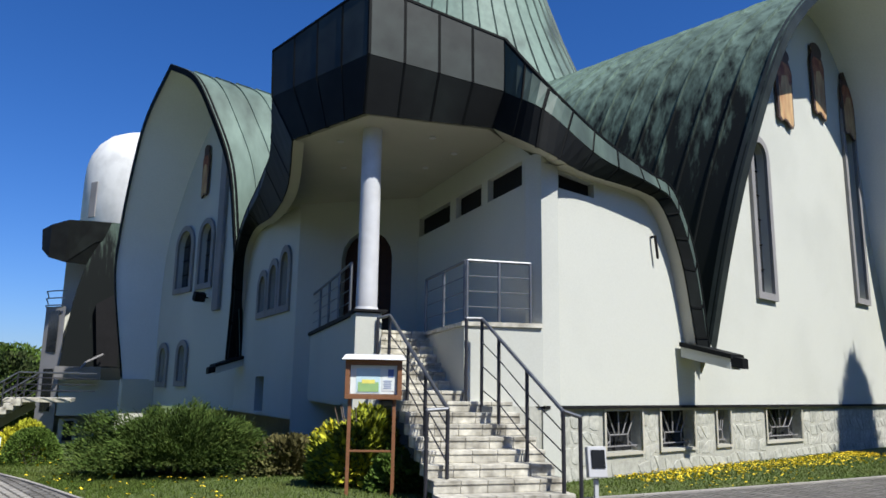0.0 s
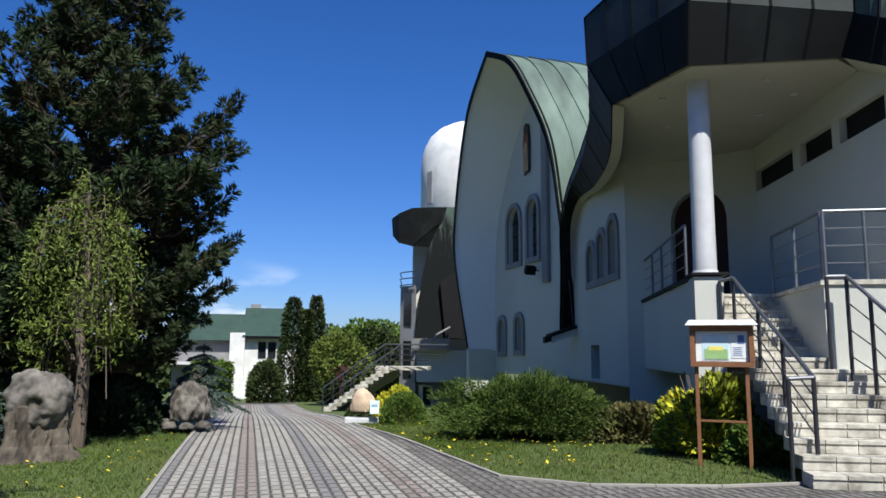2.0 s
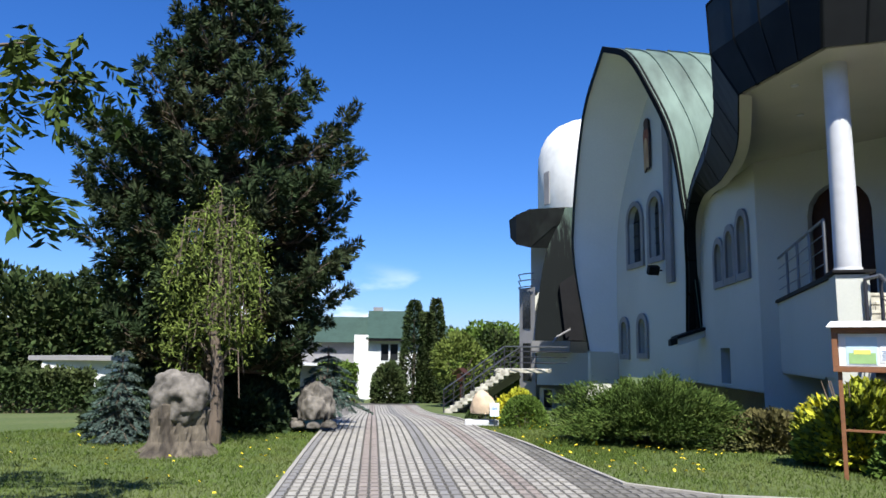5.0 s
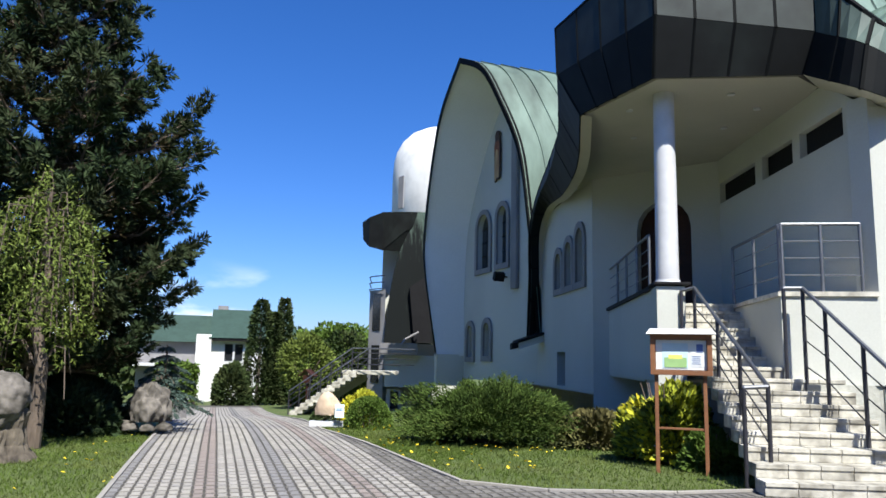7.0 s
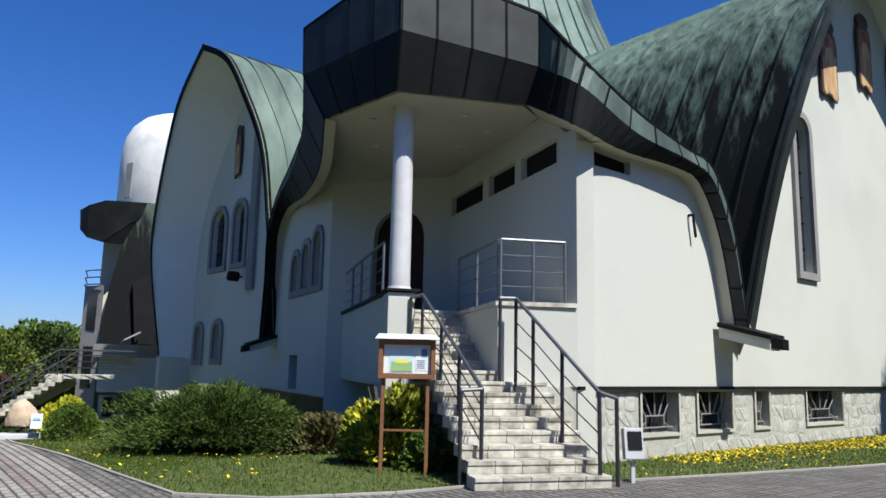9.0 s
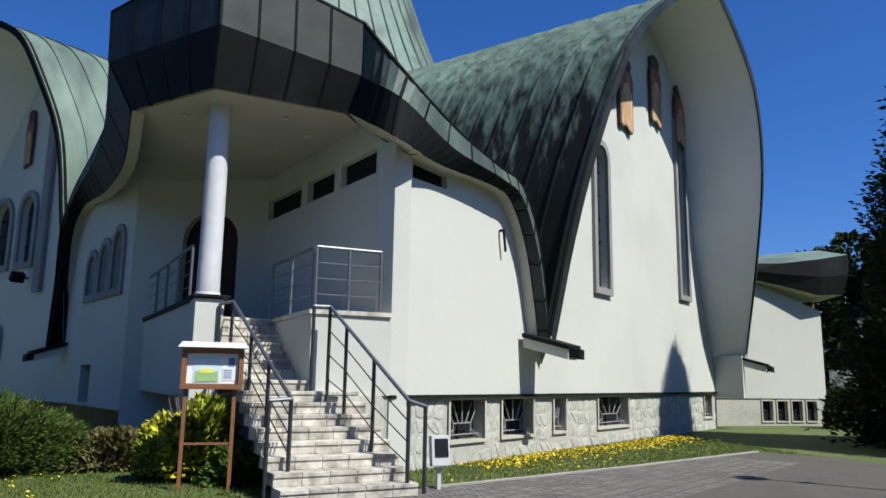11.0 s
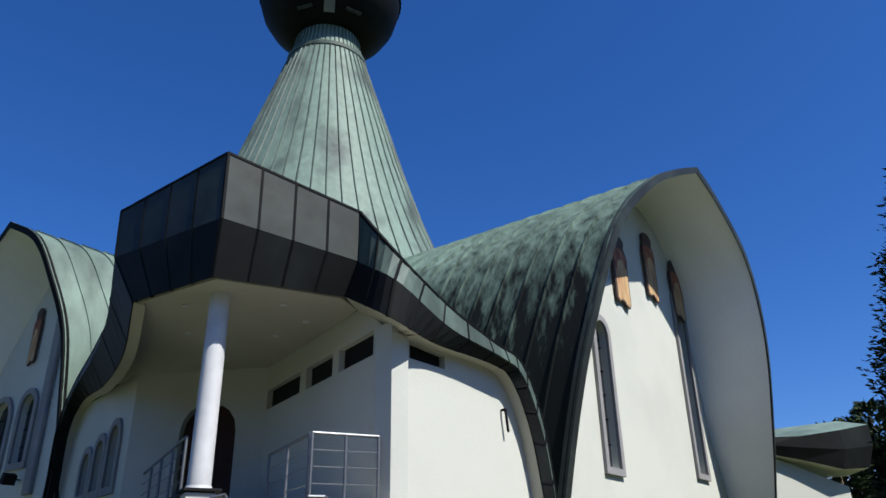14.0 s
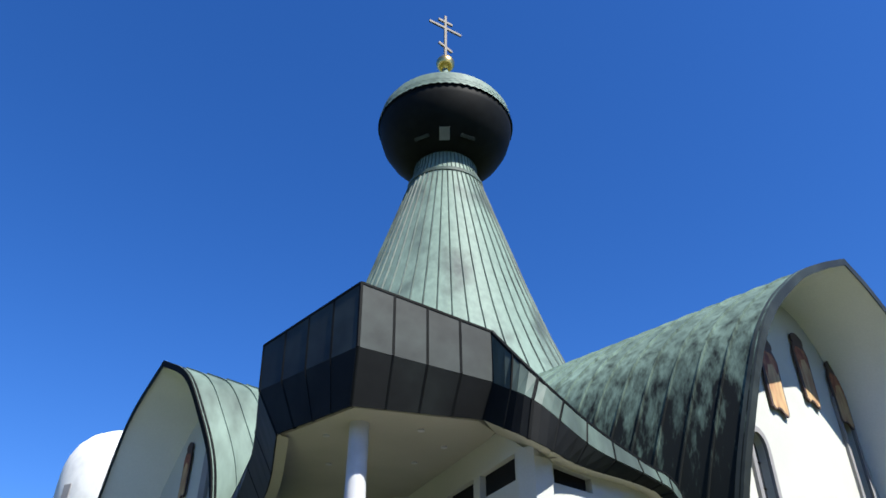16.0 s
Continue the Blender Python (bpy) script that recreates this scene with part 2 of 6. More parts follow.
BLACK = material("black_iron", (0.012, 0.012, 0.013), 0.7, spread=0.1, spec=0.12)


# ---- building helpers ----
def part(name, bm, mat, parent=None, label="", smooth=False):
    me = bpy.data.meshes.new(name)
    bmesh.ops.recalc_face_normals(bm, faces=bm.faces)
    bm.to_mesh(me)
    bm.free()
    if smooth:
        me.polygons.foreach_set("use_smooth", [True] * len(me.polygons))
    me.materials.append(mat)
    ob = new(name, me)
    ob.parent = parent
    if label:
        ob["label"] = label
    return ob


def thing(name, label, category, group="", kind="", at=None):
    ob = new(name)
    if at is not None:
        ob.matrix_world = at
    return tagged(ob, label, category, group, kind)


def quick(name, verts, faces, mat, parent=None, label="", smooth=False):
    me = bpy.data.meshes.new(name)
    me.from_pydata([tuple(v) for v in verts], [], faces)
    if smooth:
        me.polygons.foreach_set("use_smooth", [True] * len(me.polygons))
    me.materials.append(mat)
    ob = new(name, me)
    ob.parent = parent
    if label:
        ob["label"] = label
    return ob


def add_box(bm, m, size, bevel=0.0):
    r = bmesh.ops.create_cube(bm, size=1, matrix=m @ Matrix.Diagonal((*size, 1)))
    if bevel:
        edges = list({e for v in r["verts"] for e in v.link_edges})
        bmesh.ops.bevel(bm, geom=edges, offset=bevel, segments=2, affect="EDGES", profile=0.6)


def add_tube(bm, a, b, r0, r1=None, seg=10, caps=True):
    a, b = Vector(a), Vector(b)
    d = b - a
    m = Matrix.Translation((a + b) / 2) @ d.to_track_quat("Z", "Y").to_matrix().to_4x4()
    bmesh.ops.create_cone(bm, cap_ends=caps, segments=seg, radius1=r0, radius2=r0 if r1 is None else r1, depth=d.length, matrix=m)


def add_path(bm, pts, r, seg=8):
    for a, b in zip(pts, pts[1:]):
        add_tube(bm, a, b, r, seg=seg)
    for p in pts:
        bmesh.ops.create_icosphere(bm, subdivisions=1, radius=r * 1.02, matrix=Matrix.Translation(p))


def spline(pts, n, sharp=()):
    """A smooth line through the points; it keeps a corner at the indices in sharp."""
    pts = [Vector(p) for p in pts]
    out = []
    for i in range(len(pts) - 1):
        p1, p2 = pts[i], pts[i + 1]
        p0 = p1 - (p2 - p1) if i == 0 or i in sharp else pts[i - 1]
        p3 = p2 + (p2 - p1) if i + 2 == len(pts) or i + 1 in sharp else pts[i + 2]
        for k in range(n):
            t = k / n
            out.append(0.5 * (2 * p1 + (p2 - p0) * t + (2 * p0 - 5 * p1 + 4 * p2 - p3) * t * t + (3 * p1 - p0 - 3 * p2 + p3) * t ** 3))
    out.append(pts[-1])
    return out


def arch_loop(x0, x1, z0, z1, n=8, rise=None):
    """An opening's outline with a rounded head."""
    c, r = (x0 + x1) / 2, (x1 - x0) / 2
    h = r if rise is None else rise
    pts = [(x0, z0), (x1, z0)]
    for i in range(n + 1):
        a = math.pi * i / n
        pts.append((c + r * math.cos(a), z1 - h + h * math.sin(a)))
    return pts


def rect_loop(x0, x1, z0, z1):
    return [(x0, z0), (x1, z0), (x1, z1), (x0, z1)]


def pierced(F, outline, holes, thick, e0=0.0):
    """A wall slab in the plane of F(s, e, z), with real openings."""
    bm = bmesh.new()
    edges, loops = [], []
    for loop in [outline, *holes]:
        vs = [bm.verts.new(F(x, e0, z)) for x, z in loop]
        loops.append(vs)
        edges += [bm.edges.new((vs[i], vs[(i + 1) % len(vs)])) for i in range(len(vs))]
    inward = F(0, e0 - thick, 0) - F(0, e0, 0)
    bmesh.ops.triangle_fill(bm, use_beauty=True, use_dissolve=False, edges=edges)
    back = {}
    for f in list(bm.faces):
        nv = []
        for v in f.verts:
            if v not in back:
                back[v] = bm.verts.new(v.co + inward)
            nv.append(back[v])
        bm.faces.new(list(reversed(nv)))
    for vs in loops:
        for i in range(len(vs)):
            a, b = vs[i], vs[(i + 1) % len(vs)]
            if a in back and b in back:
                bm.faces.new((a, b, back[b], back[a]))
    return bm


def ring(F, loop, inner, e0, e1):
    """A raised surround between two outlines of the same count."""
    bm = bmesh.new()
    n = len(loop)
    o0 = [bm.verts.new(F(x, e0, z)) for x, z in loop]
    o1 = [bm.verts.new(F(x, e1, z)) for x, z in loop]
    i0 = [bm.verts.new(F(x, e0, z)) for x, z in inner]
    i1 = [bm.verts.new(F(x, e1, z)) for x, z in inner]
    for k in range(n):
        j = (k + 1) % n
        bm.faces.new((o0[k], o0[j], o1[j], o1[k]))
        bm.faces.new((o1[k], o1[j], i1[j], i1[k]))
        bm.faces.new((i1[k], i1[j], i0[j], i0[k]))
    return bm


def flat(F, loop, e):
    bm = bmesh.new()
    bm.faces.new([bm.verts.new(F(x, e, z)) for x, z in loop])
    return bm


def prism(loop_low, loop_high):
    bm = bmesh.new()
    a = [bm.verts.new(p) for p in loop_low]
    b = [bm.verts.new(p) for p in loop_high]
    bm.faces.new(list(reversed(a)))
    bm.faces.new(b)
    for i in range(len(a)):
        j = (i + 1) % len(a)
        bm.faces.new((a[i], a[j], b[j], b[i]))
    return bm


def sheet(rows, thick=0.0):
    """A skin through rows of points, with a thickness downwards."""
    bm = bmesh.new()
    v = [[bm.verts.new(p) for p in r] for r in rows]
    for a, b in zip(v, v[1:]):
        for i in range(len(a) - 1):
            bm.faces.new((a[i], a[i + 1], b[i + 1], b[i]))
    if thick:
        bmesh.ops.recalc_face_normals(bm, faces=bm.faces)
        bmesh.ops.solidify(bm, geom=list(bm.faces), thickness=thick)
    return bm


# plan: two facades at right angles; s runs along a facade, e stands out from it
TH_R, TH_L = radians(39), radians(129)
ORG_R, ORG_L = Vector((2.4, 13.0, 0)), Vector((-6.0, 26.3, 0))
DIR_R, OUT_R = Vector((math.cos(TH_R), math.sin(TH_R), 0)), Vector((math.sin(TH_R), -math.cos(TH_R), 0))
DIR_L, OUT_L = Vector((math.cos(TH_L), math.sin(TH_L), 0)), Vector((-math.sin(TH_L), math.cos(TH_L), 0))


def FR(s, e, z):
    return ORG_R + DIR_R * s + OUT_R * e + Vector((0, 0, z))


def FL(s, e, z):
    return ORG_L + DIR_L * s + OUT_L * e + Vector((0, 0, z))


def smooth01(t):
    t = max(0.0, min(1.0, t))
    return t * t * (3 - 2 * t)


def ground_z(x, y):
    """The site falls gently away along the drive."""
    q = -0.602 * x + 0.799 * y
    d = min(max(0.0, q - 8), 70.0)
    return -0.039 * d * smooth01(d / 26)


def polar(az, dist, z=0.0):
    a = radians(az)
    return Vector((dist * math.sin(a), dist * math.cos(a), z))


# ---- ground ----
def ground_sheet():
    xs = [-600, -300, -150, -100] + list(range(-80, 61, 4)) + [90, 150, 300, 600]
    ys = [-600, -300, -150, -80, -40, -20, -10] + list(range(-4, 101, 4)) + [130, 200, 350, 600]
    verts = [(x, y, ground_z(x, y) - 0.03) for y in ys for x in xs]
    w = len(xs)
    faces = [(j * w + i, j * w + i + 1, (j + 1) * w + i + 1, (j + 1) * w + i) for j in range(len(ys) - 1) for i in range(w - 1)]
    return tagged(quick("ground", verts, faces, GRASS, smooth=True), "sunlit green lawn with scattered dandelions", "lawn", kind="structure")


ground_sheet()

# paved drive: a left edge, a right edge and the yard before the steps
PAVED = [(-3.0, -8), (-3.6, 2.2), (-6.15, 6.2), (-10.7, 12.3), (-30.2, 37.3), (-26.6, 39.9), (-19.5, 30.0), (-12.1, 20.4), (-8.6, 15.4),
         (-6.3, 12.9), (-4.6, 10.9), (-3.17, 9.3), (-2.0, 9.15), (-0.53, 9.72), (0.45, 10.4), (2.6, 11.15), (4.8, 12.2), (7.4, 13.5), (12.0, 16.0), (13.2, 14.5), (12.5, 9.0), (13, -8)]


def inside(x, y, poly=PAVED):
    hit = False
    for (x0, y0), (x1, y1) in zip(poly, poly[1:] + poly[:1]):
        if (y0 > y) != (y1 > y) and x < x0 + (y - y0) * (x1 - x0) / (y1 - y0):
            hit = not hit
    return hit


def paved_base():
    bm = bmesh.new()
    vs = [bm.verts.new((x, y, 0)) for x, y in PAVED]
    es = [bm.edges.new((vs[i], vs[(i + 1) % len(vs)])) for i in range(len(vs))]
    bmesh.ops.triangle_fill(bm, use_beauty=True, edges=es)
    for k in range(36):
        bmesh.ops.bisect_plane(bm, geom=list(bm.verts) + list(bm.edges) + list(bm.faces), plane_co=Vector((-0.602, 0.799, 0)) * (8.0 + k * 0.8 + 0.01 * k * k), plane_no=(-0.602, 0.799, 0))
    for v in bm.verts:
        v.co.z = ground_z(v.co.x, v.co.y) - 0.007
    return part("paving", bm, JOINT)


paving = tagged(paved_base(), "concrete block paving of the church drive", "paving", kind="structure")

# ---- church: walls ----
church = thing("church", "modern church with pale stucco walls and green copper roofs", "church")
PLINTH = 1.30
R_END = 18.9
# right facade: wall under the swept eave, then the arch wall
lo_wall = [(0, PLINTH), (5.6, PLINTH), (5.45, 2.1), (5.1, 3.3), (4.6, 4.5), (4.0, 5.45), (3.2, 5.75), (1.64, 5.8), (0.0, 5.95)]
part("wall", pierced(FR, lo_wall, [[(0.5, 5.36), (1.6, 5.36), (1.6, 5.64), (0.5, 5.7)]], 0.4), STUCCO, church)
part("vent", flat(FR, [(0.5, 5.36), (1.6, 5.36), (1.6, 5.64), (0.5, 5.7)], -0.15), BLACK, church, "dark ventilation slot")
ARCH_R = spline([(5.19, 0.35, 2.54), (5.45, 0.80, 5.07), (5.95, 1.20, 7.3), (7.15, 1.70, 10.25), (9.15, 2.00, 12.2), (10.8, 2.20, 13.2), (12.5, 2.40, 14.0),
                 (14.1, 2.45, 13.4), (16.1, 2.55, 11.8), (16.75, 2.50, 9.05), (17.5, 1.95, 5.9), (19.05, 1.00, 2.63)], 6, sharp=(6,))
# where the arch meets the wall behind it
RIM_R = spline([(5.45, 0, 1.9), (5.75, 0, 5.05), (6.5, 0, 7.6), (7.9, 0, 10.2), (9.6, 0, 12.1), (11.1, 0, 13.1), (12.7, 0, 13.6),
                (14.3, 0, 13.2), (15.9, 0, 11.6), (16.5, 0, 9.1), (17.1, 0, 5.9), (18.55, 0, 2.6)], 6)
ARCH_L = spline([(-0.77, 0.30, 2.31), (-0.65, 0.50, 5.03), (-0.65, 0.70, 6.8), (-0.5, 1.00, 9.2), (0.15, 1.50, 11.2), (1.0, 1.90, 12.7), (2.6, 2.20, 13.6),
                 (5.1, 2.10, 12.2), (6.5, 2.00, 10.4), (8.0, 1.80, 7.75), (8.25, 1.70, 5.65), (7.85, 1.20, 1.75)], 6, sharp=(6,))
RIM_L = spline([(-0.5, 0, 2.3), (-0.5, 0, 5.0), (-0.5, 0, 6.8), (-0.2, 0, 9.0), (0.5, 0, 11.0), (1.4, 0, 12.3), (2.7, 0, 12.8),
                (4.6, 0, 11.3), (6.1, 0, 9.5), (7.3, 0, 7.45), (7.65, 0, 4.92), (7.6, 0, 1.7)], 6)


def arch_wall(F, rim, zbase, holes):
    pts = [(p.x, p.z) for p in rim]
    outline = [(pts[0][0], zbase)] + pts + [(pts[-1][0], zbase)]
    return pierced(F, list(reversed(outline)), holes, 0.45, -0.03)


TALL = [(8.5, 9.25, 4.15, 8.25), (15.2, 15.95, 4.6, 11.05)]
part("wall", arch_wall(FR, RIM_R, PLINTH, [arch_loop(*w) for w in TALL]), STUCCO, church)


def window(F, x0, x1, z0, z1, parent, frame_w=0.18, e=0.07, arched=True, recess=0.22, mullions=1, rails=2, mat=TRIM):
    """A window with a raised surround, dark panes and slim bars."""
    loop = arch_loop if arched else rect_loop
    w = part("window", ring(F, loop(x0 - frame_w, x1 + frame_w, z0 - frame_w, z1 + frame_w), loop(x0, x1, z0, z1), -0.02, e), mat, parent, "raised grey window surround")
    part("pane", flat(F, loop(x0 - 0.02, x1 + 0.02, z0 - 0.02, z1 + 0.02), -recess), GLASS_DARK, w, "dark glass pane")
    for k in range(mullions):
        x = x0 + (x1 - x0) * (k + 1) / (mullions + 1)
        bm = bmesh.new()
        add_tube(bm, F(x, -recess + 0.02, z0), F(x, -recess + 0.02, z1), 0.02, seg=4)
        part("glazing_bar", bm, BLACK, w)
    for k in range(rails):
        z = z0 + (z1 - z0) * (k + 1) / (rails + 1)
        bm = bmesh.new()
        add_tube(bm, F(x0, -recess + 0.02, z), F(x1, -recess + 0.02, z), 0.02, seg=4)
        part("glazing_bar", bm, BLACK, w)
    return w


for w in TALL:
    window(FR, *w, church, mullions=0, rails=5)

# plinth with basement windows
BASE_WIN = [(1.85, 3.05), (3.75, 5.05), (6.05, 6.65), (8.5, 10.5), (17.3, 18.2)]
plinth = part("plinth", pierced(FR, rect_loop(-1.2, R_END - 0.1, -1.0, PLINTH), [rect_loop(a, b, 0.42, 1.2) for a, b in BASE_WIN], 0.45, -0.06), RUBBLE, church, "rubble stone plinth")
for a, b in BASE_WIN:
    w = window(FR, a, b, 0.42, 1.2, church, frame_w=0.06, e=-0.01, arched=False, recess=0.3, mullions=1, rails=0, mat=SOFFIT)
    bm = bmesh.new()
    m, q = (a + b) / 2, (b - a) / 2
    for (x0, y0), (x1, y1) in (((-1, 0.52), (1, 0.52)), ((-0.5, 0.52), (-0.5, 0.74)), ((0.5, 0.52), (0.5, 0.74)), ((-0.5, 0.74), (0.5, 0.74)), ((0, 0.74), (0, 1.2)),
                               ((-0.5, 0.74), (-0.95, 1.15)), ((-0.2, 0.74), (-0.55, 1.15)), ((0.2, 0.74), (0.55, 1.15)), ((0.5, 0.74), (0.95, 1.15)), ((-1, 0.46), (-0.5, 0.62)), ((1, 0.46), (0.5, 0.62))):
        add_tube(bm, FR(m + q * x0, -0.17, y0), FR(m + q * x1, -0.17, y1), 0.014, seg=5)
    part("grille", bm, TRIM, w, "grey metal window grille")
bm = bmesh.new()
add_box(bm, Matrix.Translation(FR(R_END / 2, 0.0, PLINTH - 0.02)) @ Matrix.Rotation(TH_R, 4, "Z"), (R_END, 0.10, 0.06))
part("drip_edge", bm, BLACK, church, "dark metal drip strip")

# left facade
L_WIN = [(4.62, 5.98, 5.45, 7.85), (2.75, 3.75, 5.45, 7.85), (6.42, 7.02, 1.65, 3.05), (4.45, 5.10, 1.70, 3.1)]
part("wall", arch_wall(FL, RIM_L, 0.75, [arch_loop(*w) for w in L_WIN]), STUCCO, church)
for w in L_WIN:
    window(FL, *w, church, frame_w=0.22, mullions=1, rails=3)
bm = bmesh.new()
add_box(bm, Matrix.Translation(FL(1.9, 0.06, 7.6)) @ Matrix.Rotation(TH_L, 4, "Z"), (0.5, 0.16, 6.6), 0.04)
part("pilaster", bm, TRIM, church)
part("plinth", pierced(FL, rect_loop(-1.0, 8.3, -2.2, 0.70), [], 0.4, -3.0), RUBBLE, church, "recessed dark plinth")
for F, s0, s1, e1, z0, z1 in ((FL, 7.65, 8.0, 1.25, 0.35, 1.76), (FR, 18.6, 18.85, 1.0, 1.1, 2.64)):
    part("pier", prism([F(s0, -0.4, z0), F(s1, -0.4, z0), F(s1, e1, z0), F(s0, e1, z0)], [F(s0, -0.4, z1), F(s1, -0.4, z1), F(s1, e1, z1), F(s0, e1, z1)]), STUCCO, church)
part("undercroft_soffit", prism([FL(-1, -0.02, 0.70), FL(8.3, -0.02, 0.70), FL(8.3, -3.4, 0.70), FL(-1, -3.4, 0.70)], [FL(-1, -0.02, 0.745), FL(8.3, -0.02, 0.745), FL(8.3, -3.4, 0.745), FL(-1, -3.4, 0.745)]), STUCCO, church)


# ---- church: vaulted roofs ----
def vault(F, arch, rim, depth, n, rise, mat, edge):
    """Copper vault behind an arch: strips with standing seams, a pale soffit and a dark verge."""
    roof = part("roof", sheet([[F(p.x + (q.x - p.x) * k, p.y * (1 - k) - 0.06 * k, p.z * (1 - k) + q.z * k - 0.05 * (1 - k)) for p, q in zip(arch, rim)] for k in (0.01, 0.35, 0.7, 1.0)]), ARCH_PLASTER, church, "pale plaster soffit of the arch", smooth=True)
    arch_out = [Vector((p.x, p.y, p.z)) for p in arch]
    c = sum(p.x for p in arch) / len(arch)

    def at_depth(k, lift=0.0):
        d = k * depth
        row = []
        for p in arch_out:
            grow = 1 + lift / 8
            row.append(F(c + (p.x - c) * grow, p.y - d, p.z + lift + rise * k * (p.z / 14)))
        return row
    for i in range(n):
        a, b = i / n, (i + 1) / n
        bm = sheet([at_depth(a, 0.02), at_depth((a + b) / 2, 0.005), at_depth(b, 0.02)])
        part("roof_panel", bm, mat, roof, smooth=True)
        bm = sheet([at_depth(a, -0.01), at_depth(a, 0.08), at_depth(a + 0.035 / depth, 0.08), at_depth(a + 0.035 / depth, -0.01)])
        part("seam", bm, mat, roof)
    verge = []
    for off, lift in ((0.05, -0.16), (0.07, 0.08), (-0.14, 0.08)):
        verge.append([F(c + (p.x - c) * (1 + lift / 8), p.y + off, p.z + lift) for p in arch_out])
    part("verge", sheet(verge), edge, roof, "folded copper verge")
    return roof


# verge colours carry the light: brown on the sunlit arch, black on the shaded
vault(FR, ARCH_R, RIM_R, 15.0, 19, 0.1, COPPER_RUN, COPPER_BROWN)
vault(FL, ARCH_L, RIM_L, 15.0, 17, 0.2, COPPER, COPPER_BLACK_SHADED)

# ---- porch canopy ----
# fascia lines from the left foot, round the front corner and down to the right foot: soffit edge, middle edge, top edge
SOFF_Z = 6.60
EDGE_B = spline([(-5.95, 25.75, 2.4), (-5.82, 25.6, 4.13), (-5.7, 25.1, 6.0), (-5.15, 23.9, 6.65), (-4.0, 20.6, 6.3), (-2.95, 17.0, 6.15), (-2.47, 14.61, 6.6), (-0.91, 13.0, 6.6), (1.57, 13.58, 6.6),
                 (*FR(-0.5, 0.42, 5.8)[:2], 5.8), (*FR(0.95, 0.3, 5.68)[:2], 5.68), (*FR(2.79, 0.3, 5.68)[:2], 5.68), (*FR(3.58, 0.3, 5.48)[:2], 5.48), (*FR(4.26, 0.3, 4.44)[:2], 4.44), (*FR(4.69, 0.3, 2.8)[:2], 2.8), (*FR(4.77, 0.3, 2.32)[:2], 2.32)], 5, sharp=(6, 7, 8))
EDGE_M = spline([(-6.15, 25.6, 2.4), (-6.0, 25.3, 4.2), (-5.95, 24.9, 5.8), (-5.4, 23.5, 6.75), (-4.3, 20.3, 6.9), (-3.4, 17.0, 7.0), (-3.02, 15.0, 7.67), (-0.84, 12.70, 7.65), (1.78, 13.36, 7.27),
                 (*FR(-0.4, 0.48, 6.5)[:2], 6.5), (*FR(1.13, 0.48, 6.0)[:2], 6.0), (*FR(2.92, 0.48, 5.8)[:2], 5.8), (*FR(3.8, 0.45, 5.55)[:2], 5.55), (*FR(4.5, 0.43, 4.4)[:2], 4.4), (*FR(4.9, 0.43, 2.8)[:2], 2.8), (*FR(5.0, 0.43, 2.3)[:2], 2.3)], 5, sharp=(6, 7, 8))
EDGE_U = spline([(-6.2, 25.6, 2.45), (-6.05, 25.2, 4.4), (-5.95, 24.8, 5.95), (-5.4, 23.5, 6.95), (-4.3, 20.5, 7.4), (-3.45, 17.6, 7.6), (-3.06, 15.0, 8.72), (-0.86, 12.72, 9.05), (1.77, 13.38, 8.37),
                 (*FR(-0.15, 0.43, 7.1)[:2], 6.98), (*FR(1.24, 0.43, 6.41)[:2], 6.45), (*FR(2.8, 0.43, 6.08)[:2], 6.08), (*FR(3.8, 0.43, 5.9)[:2], 5.85), (*FR(4.55, 0.43, 4.6)[:2], 4.65), (*FR(4.92, 0.43, 2.9)[:2], 2.9), (*FR(5.0, 0.43, 2.35)[:2], 2.4)], 5, sharp=(6, 7, 8))
CANOPY_PLAN = [(-0.86, 13.08), (1.5, 13.66), (1.88, 14.3), (0.6, 19.4), (-3.3, 21.0), (-4.3, 22.0), (-2.9, 17.2), (-2.42, 14.7)]
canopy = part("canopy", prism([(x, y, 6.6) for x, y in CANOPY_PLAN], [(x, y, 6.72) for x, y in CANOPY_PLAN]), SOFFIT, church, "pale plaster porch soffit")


def pick(line, u):
    """The point at the share u of a line's samples."""
    x = u * (len(line) - 1)
    i = min(int(x), len(line) - 2)
    return line[i].lerp(line[i + 1], x - i)


CUTS = [30 / 75 * k / 9 for k in range(9)] + [(30 + 5 * k / 4) / 75 for k in range(4)] + [(35 + 5 * k / 4) / 75 for k in range(4)] + [(40 + 35 * k / 15) / 75 for k in range(16)]
# lower band is coloured blacker than the upper to carry its shade
for lo, hi, sub, mat in ((EDGE_B, EDGE_M, 3, COPPER_DARK_SHADED), (EDGE_M, EDGE_U, 3, COPPER_BROWN)):
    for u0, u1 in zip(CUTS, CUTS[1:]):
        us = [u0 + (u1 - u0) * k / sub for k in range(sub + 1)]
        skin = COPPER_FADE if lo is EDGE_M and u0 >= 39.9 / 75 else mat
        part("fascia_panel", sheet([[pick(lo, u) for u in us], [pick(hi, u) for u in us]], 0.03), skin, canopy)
    for u in CUTS[1:-1]:
        bm = bmesh.new()
        add_tube(bm, pick(lo, u), pick(hi, u), 0.045, seg=6)
        part("seam", bm, COPPER_BLACK_SHADED, canopy)
bm = bmesh.new()
add_path(bm, EDGE_U, 0.05, 6)
part("top_flashing", bm, COPPER_BLACK_SHADED, canopy, "dark folded metal edge")
CONE_AT = Vector((2.04, 36.0, 0))


